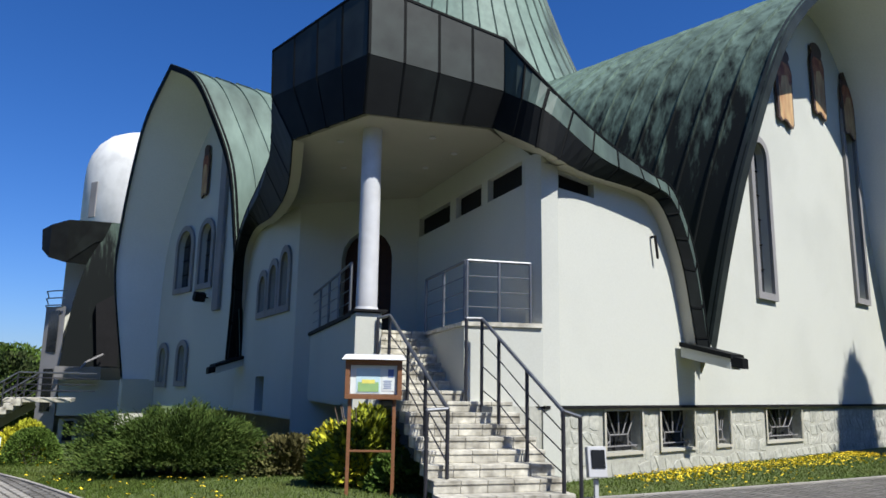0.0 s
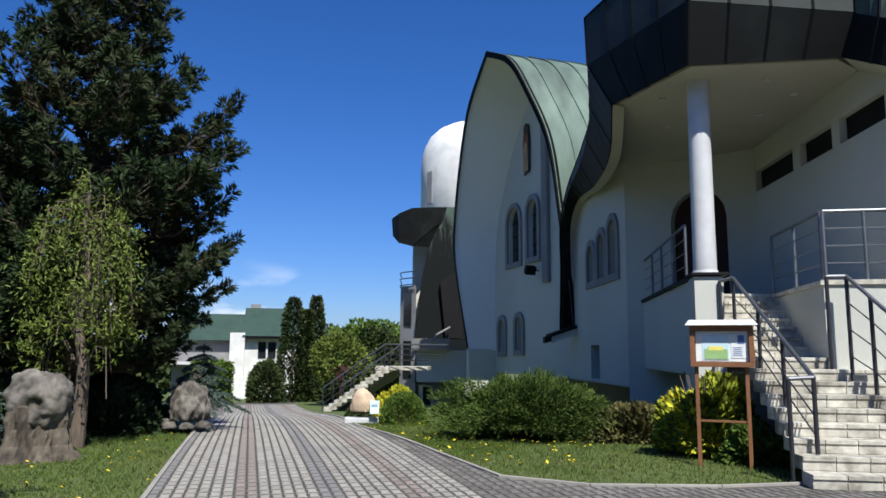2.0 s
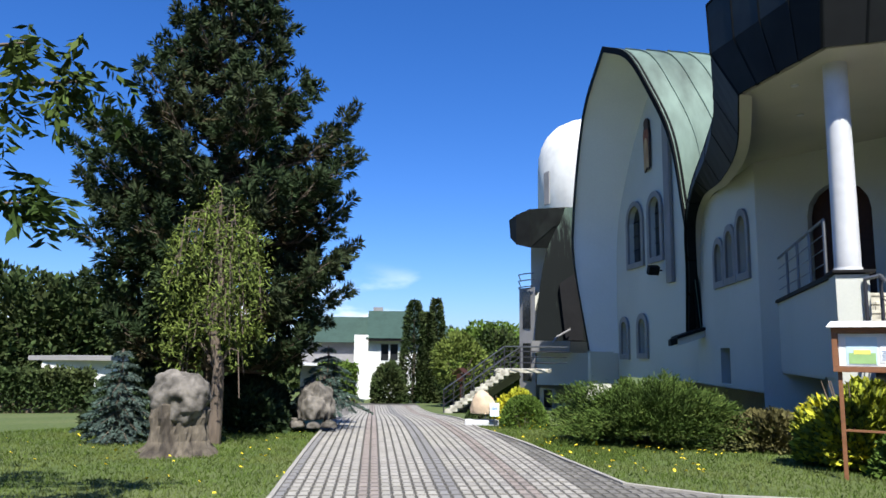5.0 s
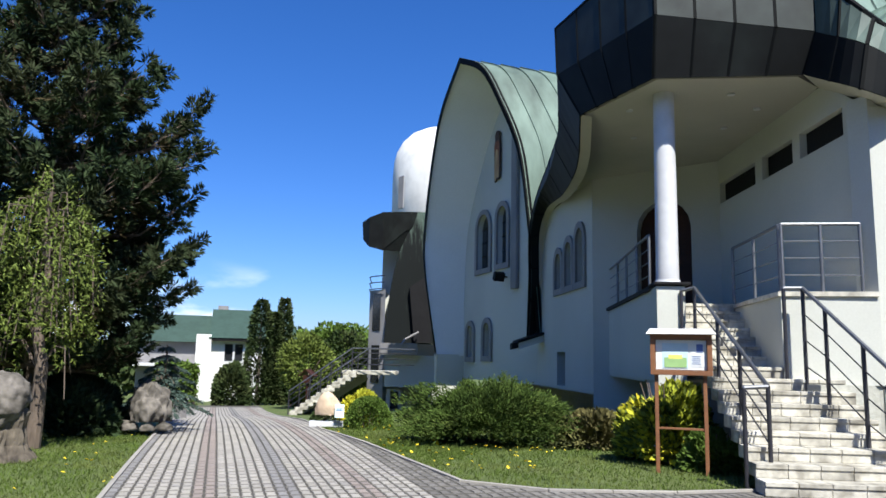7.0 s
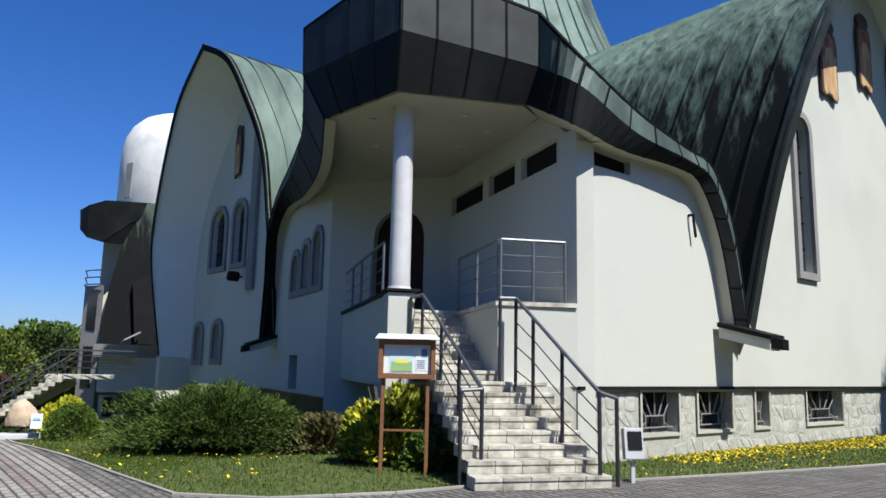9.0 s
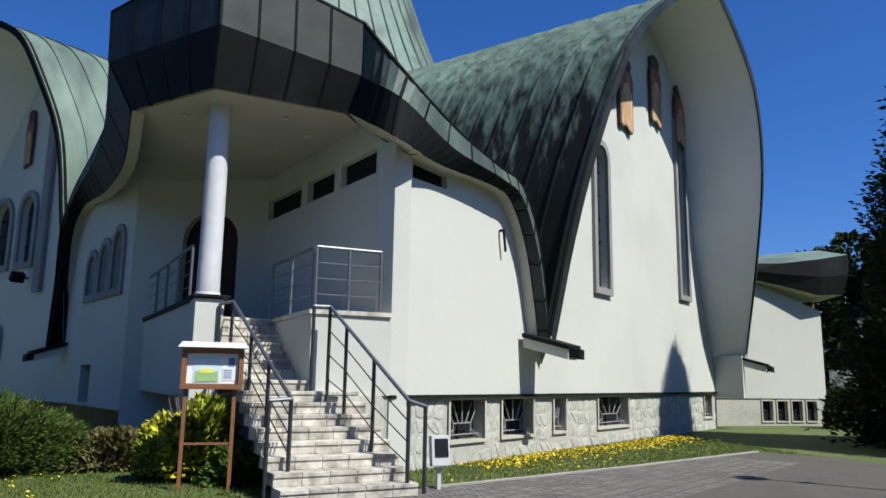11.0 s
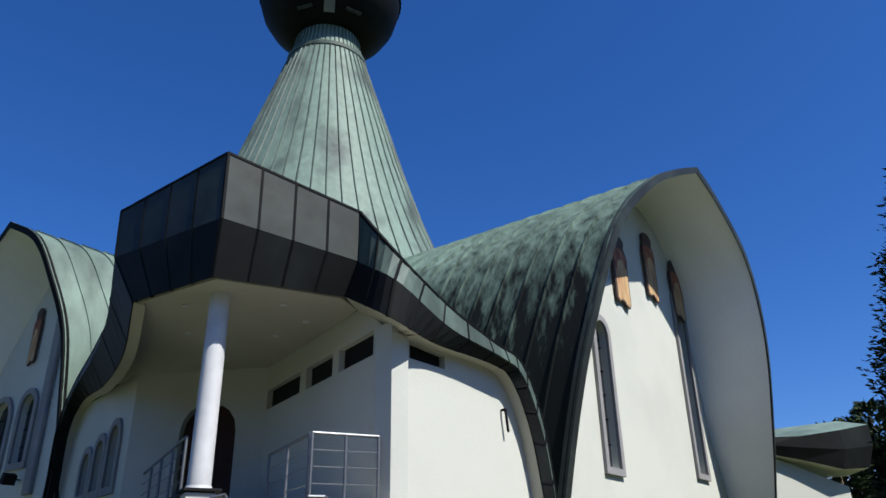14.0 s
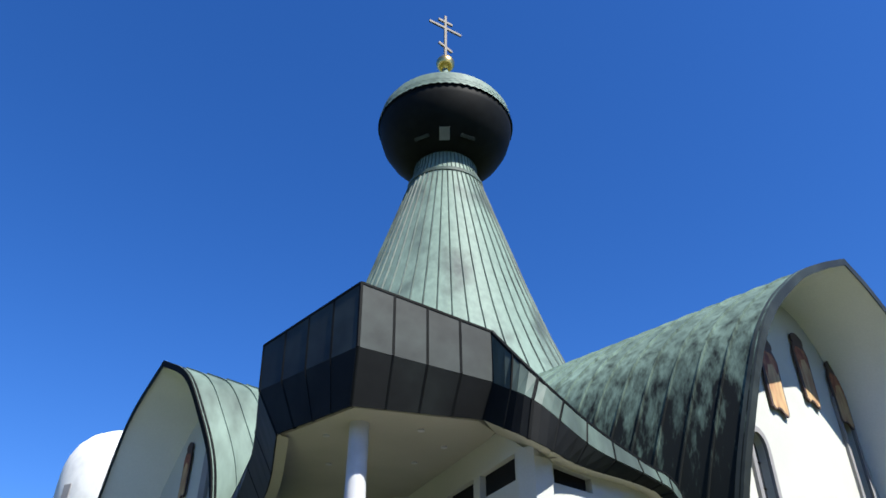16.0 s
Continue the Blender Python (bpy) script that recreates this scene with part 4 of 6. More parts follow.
def pine(label, at, height, seed, profile, mat=NEEDLE, z0=1.3, whorls=19, per=105, name="pine_tree"):
    """A trunk, whorls of limbs that rise at their tips, and brushes of needles on the side twigs."""
    rng = np.random.default_rng(seed)
    ob = thing(name, label, "tree")
    base = Vector(at)
    trunk_mesh(ob, base - Vector((0, 0, 0.1)), base + Vector((0, 0, height)), height * 0.022, 0.03, rng, bend=0.05)
    roots, ways, inner, inner_ways = [], [], [], []
    for w in range(whorls):
        t = w / (whorls - 1)
        z = z0 + (height - z0 - 0.3) * t
        length = profile(t)
        count = 8 if t < 0.5 else 6
        for k in range(count):
            a = 2 * math.pi * (k + rng.uniform(-0.35, 0.35)) / count + w * 0.9
            ln = length * (rng.uniform(0.70, 0.98) if k % 3 else rng.uniform(0.85, 1.08))
            rise = rng.uniform(-0.10, 0.16) + 0.35 * max(0.0, t - 0.6)
            d = Vector((math.cos(a), math.sin(a), rise)).normalized()
            side = Vector((-d.y, d.x, 0)).normalized()
            start = base + Vector((0, 0, z))
            mid, tip = start + d * ln * 0.6, start + d * ln * 0.94 + Vector((0, 0, 0.24 * ln))
            bm = bmesh.new()
            add_tube(bm, start, mid, 0.045 * (1 - t) + 0.015, 0.025, 6)
            add_tube(bm, mid, tip, 0.025, 0.010, 6)
            m = max(6, int(ln * 6.5))
            for q in range(m):
                u = 0.22 + 0.78 * (q + 0.6 * rng.random()) / m
                p = start.lerp(mid, u / 0.6) if u < 0.6 else mid.lerp(tip, (u - 0.6) / 0.4)
                turn = (1 if q % 2 else -1) * rng.uniform(0.5, 1.15)
                if q == m - 1:
                    turn = 0.0
                way = (d * math.cos(turn) + side * math.sin(turn) + Vector((0, 0, rng.uniform(0.15, 0.95)))).normalized()
                reach = (0.20 + 0.55 * (1.05 - u)) * min(1.0, 0.40 + ln * 0.25) * rng.uniform(0.5, 1.2)
                e = p + way * reach
                add_tube(bm, p, e, 0.012, 0.006, 4)
                roots.append(np.array(e))
                ways.append(np.array(way))
                if u < 0.72:
                    inner.append(np.array(p.lerp(e, 0.5)))
                    inner_ways.append(np.array(way))
            part("limb", bm, BARK, ob)
    pts, out = brushes(roots, ways, per, 0.2, 0.24, rng)
    leaf_mesh("crown", pts, 0.16, mat, ob, rng, 0.22, out=out * 1.6)
    pts, out = brushes(inner, inner_ways, 34, 0.16, 0.4, rng)
    leaf_mesh("crown", pts, 0.17, NEEDLE_BROWN, ob, rng, 0.17, out=out * 1.6, label="brownish inner needles")
    return ob


def fan_spruce(label, at, height, radius, seed, low=0.1, tiers=9):
    """A small spruce of flat drooping fans in tiers."""
    rng = np.random.default_rng(seed)
    ob = thing("spruce", label, "spruce")
    base = Vector(at)
    trunk_mesh(ob, base - Vector((0, 0, 0.1)), base + Vector((0, 0, height)), 0.06, 0.015, rng, bend=0.02)
    pts, outs = [], []
    for w in range(tiers):
        t = w / (tiers - 1)
        z = height * (low + (0.97 - low) * t)
        for k in range(7):
            a = 2 * math.pi * (k + rng.uniform(-0.3, 0.3)) / 7 + w * 0.7
            ln = radius * (1.05 - t) ** 0.75 * rng.uniform(0.75, 1.15) + 0.06
            d, side = np.array([math.cos(a), math.sin(a), 0]), np.array([-math.sin(a), math.cos(a), 0])
            root = np.array(base) + np.array([0, 0, z])
            bm = bmesh.new()
            add_tube(bm, root, root + d * ln + np.array([0, 0, -0.42 * ln]), 0.014, 0.005, 5)
            part("branch", bm, BARK, ob)
            n = int(170 * ln / 0.5) + 30
            u = rng.random(n) ** 0.7
            v = rng.uniform(-1, 1, n) * (0.40 * (1.08 - u)) * ln
            drop = -0.42 * ln * u ** 1.4 - 0.35 * np.abs(v) + rng.normal(size=n) * 0.012
            pts.append(root + d * (u * ln)[:, None] + side * v[:, None] + np.array([0, 0, 1.0]) * drop[:, None])
            outs.append(d * 1.0 + side * (np.sign(v) * 0.9)[:, None] + np.array([0, 0, -0.5]))
    leaf_mesh("crown", np.concatenate(pts), 0.085, NEEDLE_BLUE, ob, rng, 0.28, out=np.concatenate(outs) * 1.4)
    return ob


def cone_tree(label, at, height, radius, mat, n, leaf, seed, power=0.8, name="conifer", category="tree", z0=0.1, lump=0.25, aspect=0.35, up=0.5, group="", clumps=0):
    """A dense cone of sprays round a trunk, uneven in outline."""
    rng = np.random.default_rng(seed)
    ob = thing(name, label, category, group)
    base = Vector(at)
    trunk_mesh(ob, base - Vector((0, 0, 0.1)), base + Vector((0, 0, height * 0.95)), radius * 0.12 + 0.03, 0.02, rng, bend=0.02)
    t = rng.random(n) ** 1.35
    a = rng.uniform(0, 2 * math.pi, n)
    wave = 1 + lump * np.sin(a * 3 + t * 19 + seed) * np.sin(t * 31 + a * 2) + lump * 0.6 * np.sin(t * 70 + a * 5)
    r = radius * ((1 - t) ** power + 0.03) * wave * (1 - 0.35 * rng.random(n) ** 2)
    pts = np.stack([np.cos(a) * r, np.sin(a) * r, z0 + t * (height - z0)], 1) + np.array(base)
    out = np.stack([np.cos(a), np.sin(a), np.zeros(n)], 1)
    if clumps:
        ct, ca = rng.random(clumps) ** 1.3, rng.uniform(0, 2 * math.pi, clumps)
        cr = radius * ((1 - ct) ** power + 0.02) * rng.uniform(0.72, 1.08, clumps)
        mid = np.stack([np.cos(ca) * cr, np.sin(ca) * cr, z0 + 0.3 + ct * (height - z0 - 0.5)], 1)
        pick_c = rng.integers(0, clumps, n)
        spread = (0.16 + 0.22 * (1 - ct[pick_c]))[:, None]
        pts = mid[pick_c] + rng.normal(size=(n, 3)) * spread * np.array([1, 1, 1.25]) + np.array(base)
        out = np.stack([np.cos(ca[pick_c]), np.sin(ca[pick_c]), np.zeros(n)], 1)
        pts[:, 2] = np.maximum(pts[:, 2], base.z + 0.1)
    leaf_mesh("crown", pts, leaf, mat, ob, rng, aspect, up=up, out=out)
    return ob


def leafy_tree(label, at, height, radii, mat, n, leaf, seed, trunk_r=0.15, name="tree", lumps=16, droop=0.0, group=""):
    rng = np.random.default_rng(seed)
    ob = thing(name, label, "tree", group)
    base = Vector(at)
    top = base + Vector((0, 0, height - radii[2]))
    trunk_mesh(ob, base - Vector((0, 0, 0.1)), top, trunk_r, trunk_r * 0.5, rng)
    for k in range(6):
        a = k * 1.05 + rng.uniform(-0.2, 0.2)
        bm = bmesh.new()
        add_tube(bm, base.lerp(top, 0.75), top + Vector((radii[0] * 0.6 * math.cos(a), radii[1] * 0.6 * math.sin(a), radii[2] * rng.uniform(0, 0.5))), trunk_r * 0.4, 0.02, 6)
        part("limb", bm, BARK, ob)
    pts, out = shell_points(rng, n, radii, lumps, inner=0.5, flat_base=False)
    leaf_mesh("crown", pts + np.array(top), leaf, mat, ob, rng, 0.5, out=out, droop=droop)
    return ob


def gz(x, y):
    return Vector((x, y, ground_z(x, y)))


pine("tall dark pine with brownish inner twigs on the lawn", gz(-12.9, 11.3), 11.0, 3,
     lambda t: float(np.interp(t, [0, 0.1, 0.2, 0.32, 0.46, 0.58, 0.72, 0.86, 0.95, 1.0], [2.4, 2.9, 3.2, 3.2, 3.45, 2.2, 1.6, 1.25, 0.75, 0.3])))
cone_tree("big dense dark conifer on the lawn", gz(19.4, 15.05), 14.0, 3.6, DARK_CONIFER, 170000, 0.20, 5, power=0.60, lump=0.26, clumps=620)


def juniper(label, at, radii, seed, sprays=520, per=150):
    """Arching branches from one root, each a feathery spray that ends in a loose tip."""
    rng = np.random.default_rng(seed)
    ob = thing("juniper", label, "juniper")
    base = np.array(at)
    az = rng.uniform(0, 2 * math.pi, sprays)
    el = np.arcsin(rng.random(sprays) ** 0.9)
    reach = rng.uniform(0.62, 1.08, sprays) * (1 + 0.12 * np.sin(az * 3 + 1.0) * np.cos(el * 4))
    d = np.stack([np.cos(az) * np.cos(el) * radii[0], np.sin(az) * np.cos(el) * radii[1], np.sin(el) * radii[2] * 0.92 + 0.10], 1)
    tip = d * reach[:, None]
    for shade, mat, leaf_label in ((0, JUNIPER, ""), (1, JUNIPER_TIP, "lighter outer sprays")):
        own = np.where(rng.random(sprays) < (0.25 if shade else 0.85))[0]
        which = np.repeat(own, per)
        u = 0.42 + 0.60 * rng.random(len(which)) ** (1.3 if shade else 0.8)
        pts = tip[which] * u[:, None]
        pts[:, 2] += 0.22 * np.sin(u * math.pi) * radii[2]
        fan = (0.035 + 0.15 * np.clip(1.02 - u, 0, 1))[:, None]
        pts = pts + rng.normal(size=pts.shape) * fan
        pts[:, 2] = np.maximum(pts[:, 2], 0.02)
        way = tip[which] / np.linalg.norm(tip[which], axis=1)[:, None]
        leaf_mesh("foliage", pts + base, 0.095, mat, ob, rng, 0.2, up=0.25, out=way, label=leaf_label)
    for k in range(9):
        bm = bmesh.new()
        add_tube(bm, base + np.array([0, 0, -0.08]), base + tip[k * 7] * 0.8, 0.03, 0.008, 6)
        part("stem", bm, BARK, ob)


juniper("wide spreading green juniper beside the drive", gz(-4.25, 14.3), (2.0, 1.6, 1.12), 7)
bush("low reddish-green shrub under the porch wall", gz(-2.2, 14.2), (0.95, 0.6, 0.85), DULL_LEAF, 3000, 0.12, 8, lumps=9, low=0.4)
bush("golden-leaved shrub behind the notice board", gz(-0.75, 12.75), (1.0, 0.7, 1.66), YELLOW_LEAF, 8500, 0.13, 9, lumps=9, low=0.36, second=LIGHT_LEAF, up=0.5)
bush("fresh green shrub at the foot of the steps", gz(-0.1, 12.15), (0.5, 0.45, 0.72), GREEN_LEAF, 3500, 0.11, 10, lumps=8, low=0.5)
bush("clipped round green bush beside the memorial stone", gz(-8.0, 16.6), (0.60, 0.60, 0.85), GREEN_LEAF, 9000, 0.055, 11, lumps=40, up=0.1)
bush("bright yellow-leaved shrub beside a clipped bush", gz(-8.55, 17.3), (0.60, 0.6, 1.0), YELLOW_LEAF, 4000, 0.09, 12, lumps=9)
bush("low dark green shrub beside a small sign", gz(-11.0, 20.2), (0.6, 0.5, 0.45), THUJA, 2500, 0.08, 13)


def weeping_tree():
    rng = np.random.default_rng(21)
    ob = thing("weeping_tree", "slender weeping larch with pale green trailing twigs", "tree")
    base = gz(-10.75, 9.45)
    trunk_mesh(ob, base - Vector((0, 0, 0.1)), base + Vector((0.05, -0.15, 4.3)), 0.13, 0.03, rng, bend=0.06)
    pts = []
    for k in range(400):
        a, r = rng.uniform(0, 6.28), 0.85 * math.sqrt(rng.random())
        z_top = 4.80 - 1.5 * r ** 1.4 + rng.normal() * 0.14 - 2.3 * rng.random() ** 1.7
        ln = rng.uniform(0.45, 1.35)
        x, y = base.x + 0.05 + r * math.cos(a), base.y - 0.15 + r * math.sin(a)
        m, low_z, sway = int(ln * 22), rng.uniform(1.3, 2.1), rng.normal() * 0.12
        for q in range(m):
            u = q / m
            pts.append((x + rng.normal() * 0.035 + (0.16 * u + sway * u * u) * math.cos(a), y + rng.normal() * 0.035 + (0.16 * u + sway * u * u) * math.sin(a), max(base.z + low_z, base.z + z_top - ln * u + 0.15 * math.sin(u * 3.1))))
        if k % 8 == 0:
            bm = bmesh.new()
            add_path(bm, [(base.x, base.y, z_top - 0.5), ((base.x + x) / 2, (base.y + y) / 2, z_top + 0.05), (x, y, z_top), (x + 0.1 * math.cos(a), y + 0.1 * math.sin(a), z_top - ln * 0.8)], 0.010, 5)
            part("limb", bm, BARK, ob)
    leaf_mesh("crown", np.array(pts), 0.105, LIGHT_LEAF, ob, rng, 0.28, droop=0.6)


weeping_tree()


def near_tree():
    """A broadleaf tree whose long feathered leaves hang in from the side."""
    rng = np.random.default_rng(31)
    ob = thing("rowan_tree", "broadleaf tree with long feathered leaves", "tree")
    base = gz(-9.0, 2.0)
    trunk_mesh(ob, base - Vector((0, 0, 0.1)), base + Vector((0.2, 0.3, 5.2)), 0.16, 0.08, rng, bend=0.08)
    pts, out = [], []
    ends = [((-6.2, 3.70, 3.95), 0.42, 12), ((-6.5, 3.35, 4.25), 0.36, 10), ((-6.75, 3.3, 3.75), 0.4, 8), ((-6.5, 3.5, 2.85), 0.34, 9), ((-6.9, 3.3, 2.9), 0.4, 8), ((-7.8, 2.6, 4.6), 0.8, 24), ((-8.6, 1.6, 5.2), 1.0, 34), ((-9.6, 2.6, 5.0), 1.0, 34), ((-9.4, 1.2, 4.2), 1.0, 28)]
    for (x, y, z), r, n in ends:
        e = Vector((x, y, z))
        bm = bmesh.new()
        s = base + Vector((0.1, 0.15, min(4.6, z - 0.5)))
        add_tube(bm, s, s.lerp(e, 0.55) + Vector((0, 0, 0.15)), 0.06, 0.035, 7)
        add_tube(bm, s.lerp(e, 0.55) + Vector((0, 0, 0.15)), e, 0.035, 0.012, 7)
        part("limb", bm, BARK, ob)
        for _ in range(n):
            d = rng.normal(size=3)
            d /= np.linalg.norm(d)
            d[2] = d[2] * 0.5 - 0.25
            root = np.array(e) + rng.normal(size=3) * r * np.array([0.40, 0.40, 0.3])
            for q in range(9):
                u = q / 8
                spine = root + d * 0.34 * u + np.array([0, 0, -0.12 * u * u])
                sd = np.cross(d, [0, 0, 1.0])
                for sgn in (-1, 1):
                    pts.append(spine)
                    out.append(sd * sgn * 1.5 + d * 0.6 + np.array([0, 0, -0.5]))
    leaf_mesh("crown", np.array(pts), 0.16, DARK_LEAF, ob, rng, 0.34, out=np.array(out))


near_tree()
fan_spruce("small blue-green spruce under the pine", gz(-12.35, 8.65), 1.65, 0.72, 41)
fan_spruce("drooping blue-grey spruce beside the boulder", gz(-11.35, 13.25), 1.85, 0.80, 42, low=0.42, tiers=7)
# dark shrubs added to fill the black shade under the pine's crown
bush("dark shrub added as the pine's shade behind the boulder", gz(-12.3, 11.6), (1.0, 0.9, 1.15), NEEDLE, 5000, 0.16, 45)
bush("dark shrub added to fill the shade under the pine", gz(-13.2, 12.4), (1.5, 1.3, 1.3), NEEDLE, 6000, 0.16, 43)
bush("dark shrub added to fill the shade under the pine", gz(-13.6, 10.2), (1.3, 1.3, 1.6), NEEDLE, 6000, 0.16, 44)

# far greenery
for i, (az, dist, h, r, mat) in enumerate([(-33.85, 50, 6.7, 1.0, THUJA), (-32.75, 50, 5.9, 0.65, THUJA), (-32.15, 50.5, 6.9, 0.7, THUJA)]):
    p = polar(az, dist)
    cone_tree("tall narrow dark cypress before the white house", gz(p.x, p.y), h, r, mat, 7000, 0.28, 50 + i, power=0.45, name="cypress", group="cypresses by the house", lump=0.12)
p = polar(-35.7, 48)
bush("dense green-brown shrub before the white house", gz(p.x, p.y), (1.2, 1.2, 2.9), THUJA, 6000, 0.25, 55)
rng0 = np.random.default_rng(77)
for i in range(13):
    az, dist = -31.2 + i * 0.62, 60 + 6 * rng0.random()
    p = polar(az, dist)
    leafy_tree("leafy green tree beyond the drive", gz(p.x, p.y), 5.2 + 1.4 * rng0.random(), (2.2, 2.2, 3.0), GREEN_LEAF if i % 3 else THUJA, 3500, 0.38, 80 + i, group="far trees")
p = polar(-30.3, 42)
leafy_tree("pale green leafy tree beside the far steps", gz(p.x, p.y), 4.1, (1.7, 1.7, 2.1), LIGHT_LEAF, 4500, 0.24, 99)
for i in range(11):
    az, dist = -75 + i * 2.0, 52 + 8 * rng0.random()
    p = polar(az, dist)
    leafy_tree("dark leafy tree behind the hedge", gz(p.x, p.y), 6.5 + 2.5 * rng0.random(), (3.0, 3.0, 4.0), THUJA, 3500, 0.5, 120 + i, group="far trees")
for i in range(9):
    p = polar(40.8 + i * 1.3, 46 + 5 * rng0.random())
    cone_tree("dark pine wood tree beyond the lawn", gz(p.x, p.y), 7.5 + 3 * rng0.random(), 2.6, NEEDLE, 4500, 0.5, 150 + i, power=0.55, lump=0.35, group="trees beyond the lawn")
for i in range(5):
    p = polar(42.0 + i * 0.95, 33 + 0.2 * i)
    bush("clipped dark green globe bush", gz(p.x, p.y), (0.62, 0.62, 1.75), THUJA, 2500, 0.14, 170 + i, group="clipped bushes", lumps=30)


def hedge(label, a, b, h, w, mat, seed, n=9000):
    rng = np.random.default_rng(seed)
    ob = thing("hedge", label, "hedge")
    a, b = Vector(a), Vector(b)
    d = (b - a).normalized()
    s = Vector((-d.y, d.x, 0))
    t, u, z = rng.random(n), rng.uniform(-1, 1, n), rng.random(n) ** 0.6
    side = rng.random(n) < 0.6
    u = np.where(side, np.sign(u), u)
    z = np.where(side, z, 1.0)
    k = np.array([a + (b - a) * float(tt) + s * float(uu) * w / 2 for tt, uu in zip(t, u)])
    k[:, 2] += z * h + 0.1 * rng.normal(size=n)
    leaf_mesh("foliage", k, 0.22, mat, ob, rng, 0.5, up=0.4)
    bm = bmesh.new()
    add_box(bm, Matrix.Translation((a + b) / 2 + Vector((0, 0, h * 0.46))) @ d.to_track_quat("X", "Z").to_matrix().to_4x4(), ((b - a).length, w * 0.8, h * 0.92))
    part("inner_twig_mass", bm, BARK, ob)
    return ob


p, q = polar(-64, 34), polar(-56.6, 34)
hedge("clipped dark green hedge along the lawn", gz(p.x, p.y), gz(q.x, q.y), 1.45, 1.2, THUJA, 201)
p, q = polar(-40.6, 44), polar(-38.6, 46)
hedge("green hedge beside the white house", gz(p.x, p.y), gz(q.x, q.y), 2.2, 1.0, GREEN_LEAF, 202, 5000)
p, q = polar(-31.6, 46), polar(-30.3, 46)
hedge("green hedge beyond the cypresses", gz(p.x, p.y), gz(q.x, q.y), 2.4, 1.0, GREEN_LEAF, 203, 4000)


def far_wood(label, az0, az1, dist, h, n, seed, leaf=0.9):
    """A rim of woodland round the site; the part behind the yard is added."""
    rng = np.random.default_rng(seed)
    az = np.radians(rng.uniform(az0, az1, n))
    d = dist + rng.uniform(0, 6, n)
    top = h * (0.75 + 0.25 * np.sin(az * 41) * np.sin(az * 97 + 1) + 0.12 * np.sin(az * 230))
    z = -2.8 + top * rng.random(n) ** 0.7
    pts = np.stack([d * np.sin(az), d * np.cos(az), z], 1)
    ob = leaf_mesh("far_wood", pts, leaf, THUJA, None, rng, 0.6)
    tagged(ob, label, "woodland", kind="stuff")


far_wood("dark rim of woodland beyond the house", -85, -18, 84, 7.5, 26000, 301)
far_wood("dark rim of woodland beyond the lawn", 36, 72, 70, 9.5, 16000, 302)
# out of view, added to block low sky light on the shaded walls
far_wood("unseen woodland added behind the yard to block low sky", 72, 280, 38, 16, 60000, 303, 1.6)


# ---- loose things near the steps ----
def notice_board():
    ob = thing("notice_board", "wooden church notice board with a pale cap and posters", "notice board")
    m = Matrix.Translation((-0.51, 11.58, 0)) @ Matrix.Rotation(radians(2), 4, "Z")
    for x in (-0.36, 0.33):
        bm = bmesh.new()
        add_box(bm, m @ Matrix.Translation((x, 0.03, 0.72)), (0.055, 0.055, 1.52), 0.005)
        part("post", bm, WOOD, ob, "reddish brown post")
    bm = bmesh.new()
    add_box(bm, m @ Matrix.Translation((-0.015, 0.03, 0.62)), (0.66, 0.03, 0.03), 0.003)
    part("rung", bm, WOOD, ob)
    bm = bmesh.new()
    add_box(bm, m @ Matrix.Translation((0, 0.04, 1.70)), (0.86, 0.06, 0.58), 0.006)
    part("back_panel", bm, WOOD, ob)
    for cx, cz, sx, sz in ((0, 1.435, 0.88, 0.07), (0, 1.965, 0.88, 0.07), (-0.405, 1.70, 0.07, 0.46), (0.405, 1.70, 0.07, 0.46)):
        bm = bmesh.new()
        add_box(bm, m @ Matrix.Translation((cx, -0.02, cz)), (sx, 0.09, sz), 0.006)
        part("frame_rail", bm, WOOD, ob)
    bm = prism([m @ Vector(p) for p in ((-0.5, -0.16, 2.005), (0.5, -0.16, 2.005), (0.5, 0.2, 2.005), (-0.5, 0.2, 2.005))],
               [m @ Vector(p) for p in ((-0.44, -0.10, 2.085), (0.44, -0.10, 2.085), (0.44, 0.14, 2.085), (-0.44, 0.14, 2.085))])
    part("cap", bm, PALE, ob, "pale sheet metal cap")
    for x0, x1, z0, z1, y, mat, text in ((-0.36, 0.36, 1.48, 1.92, 0.004, PAPER, "pale backing paper"), (-0.27, 0.10, 1.50, 1.87, -0.002, BLUE_PALE, "poster with a green and yellow picture"), (-0.24, 0.08, 1.515, 1.66, -0.008, GREEN_INK, "green printed hill"),
                                         (-0.18, 0.02, 1.64, 1.70, -0.009, YELLOW_INK, "yellow printed band"), (0.13, 0.33, 1.53, 1.88, -0.003, PAPER, "pale notice sheet"), (0.22, 0.31, 1.74, 1.86, -0.008, BLUE_INK, "dark blue printed square")):
        bm = bmesh.new()
        add_box(bm, m @ Matrix.Translation(((x0 + x1) / 2, y, (z0 + z1) / 2)), (x1 - x0, 0.004, z1 - z0))
        part("poster", bm, mat, ob, text)
    for k in range(5):
        bm = bmesh.new()
        add_box(bm, m @ Matrix.Translation((0.215, -0.0085, 1.57 + k * 0.028)), (0.13 - 0.02 * (k % 2), 0.003, 0.008))
        part("text_bar", bm, BLUE_INK, ob)


BLUE_PALE = material("pale_blue_print", (0.50, 0.66, 0.72), 0.7, spread=0.05)
notice_board()


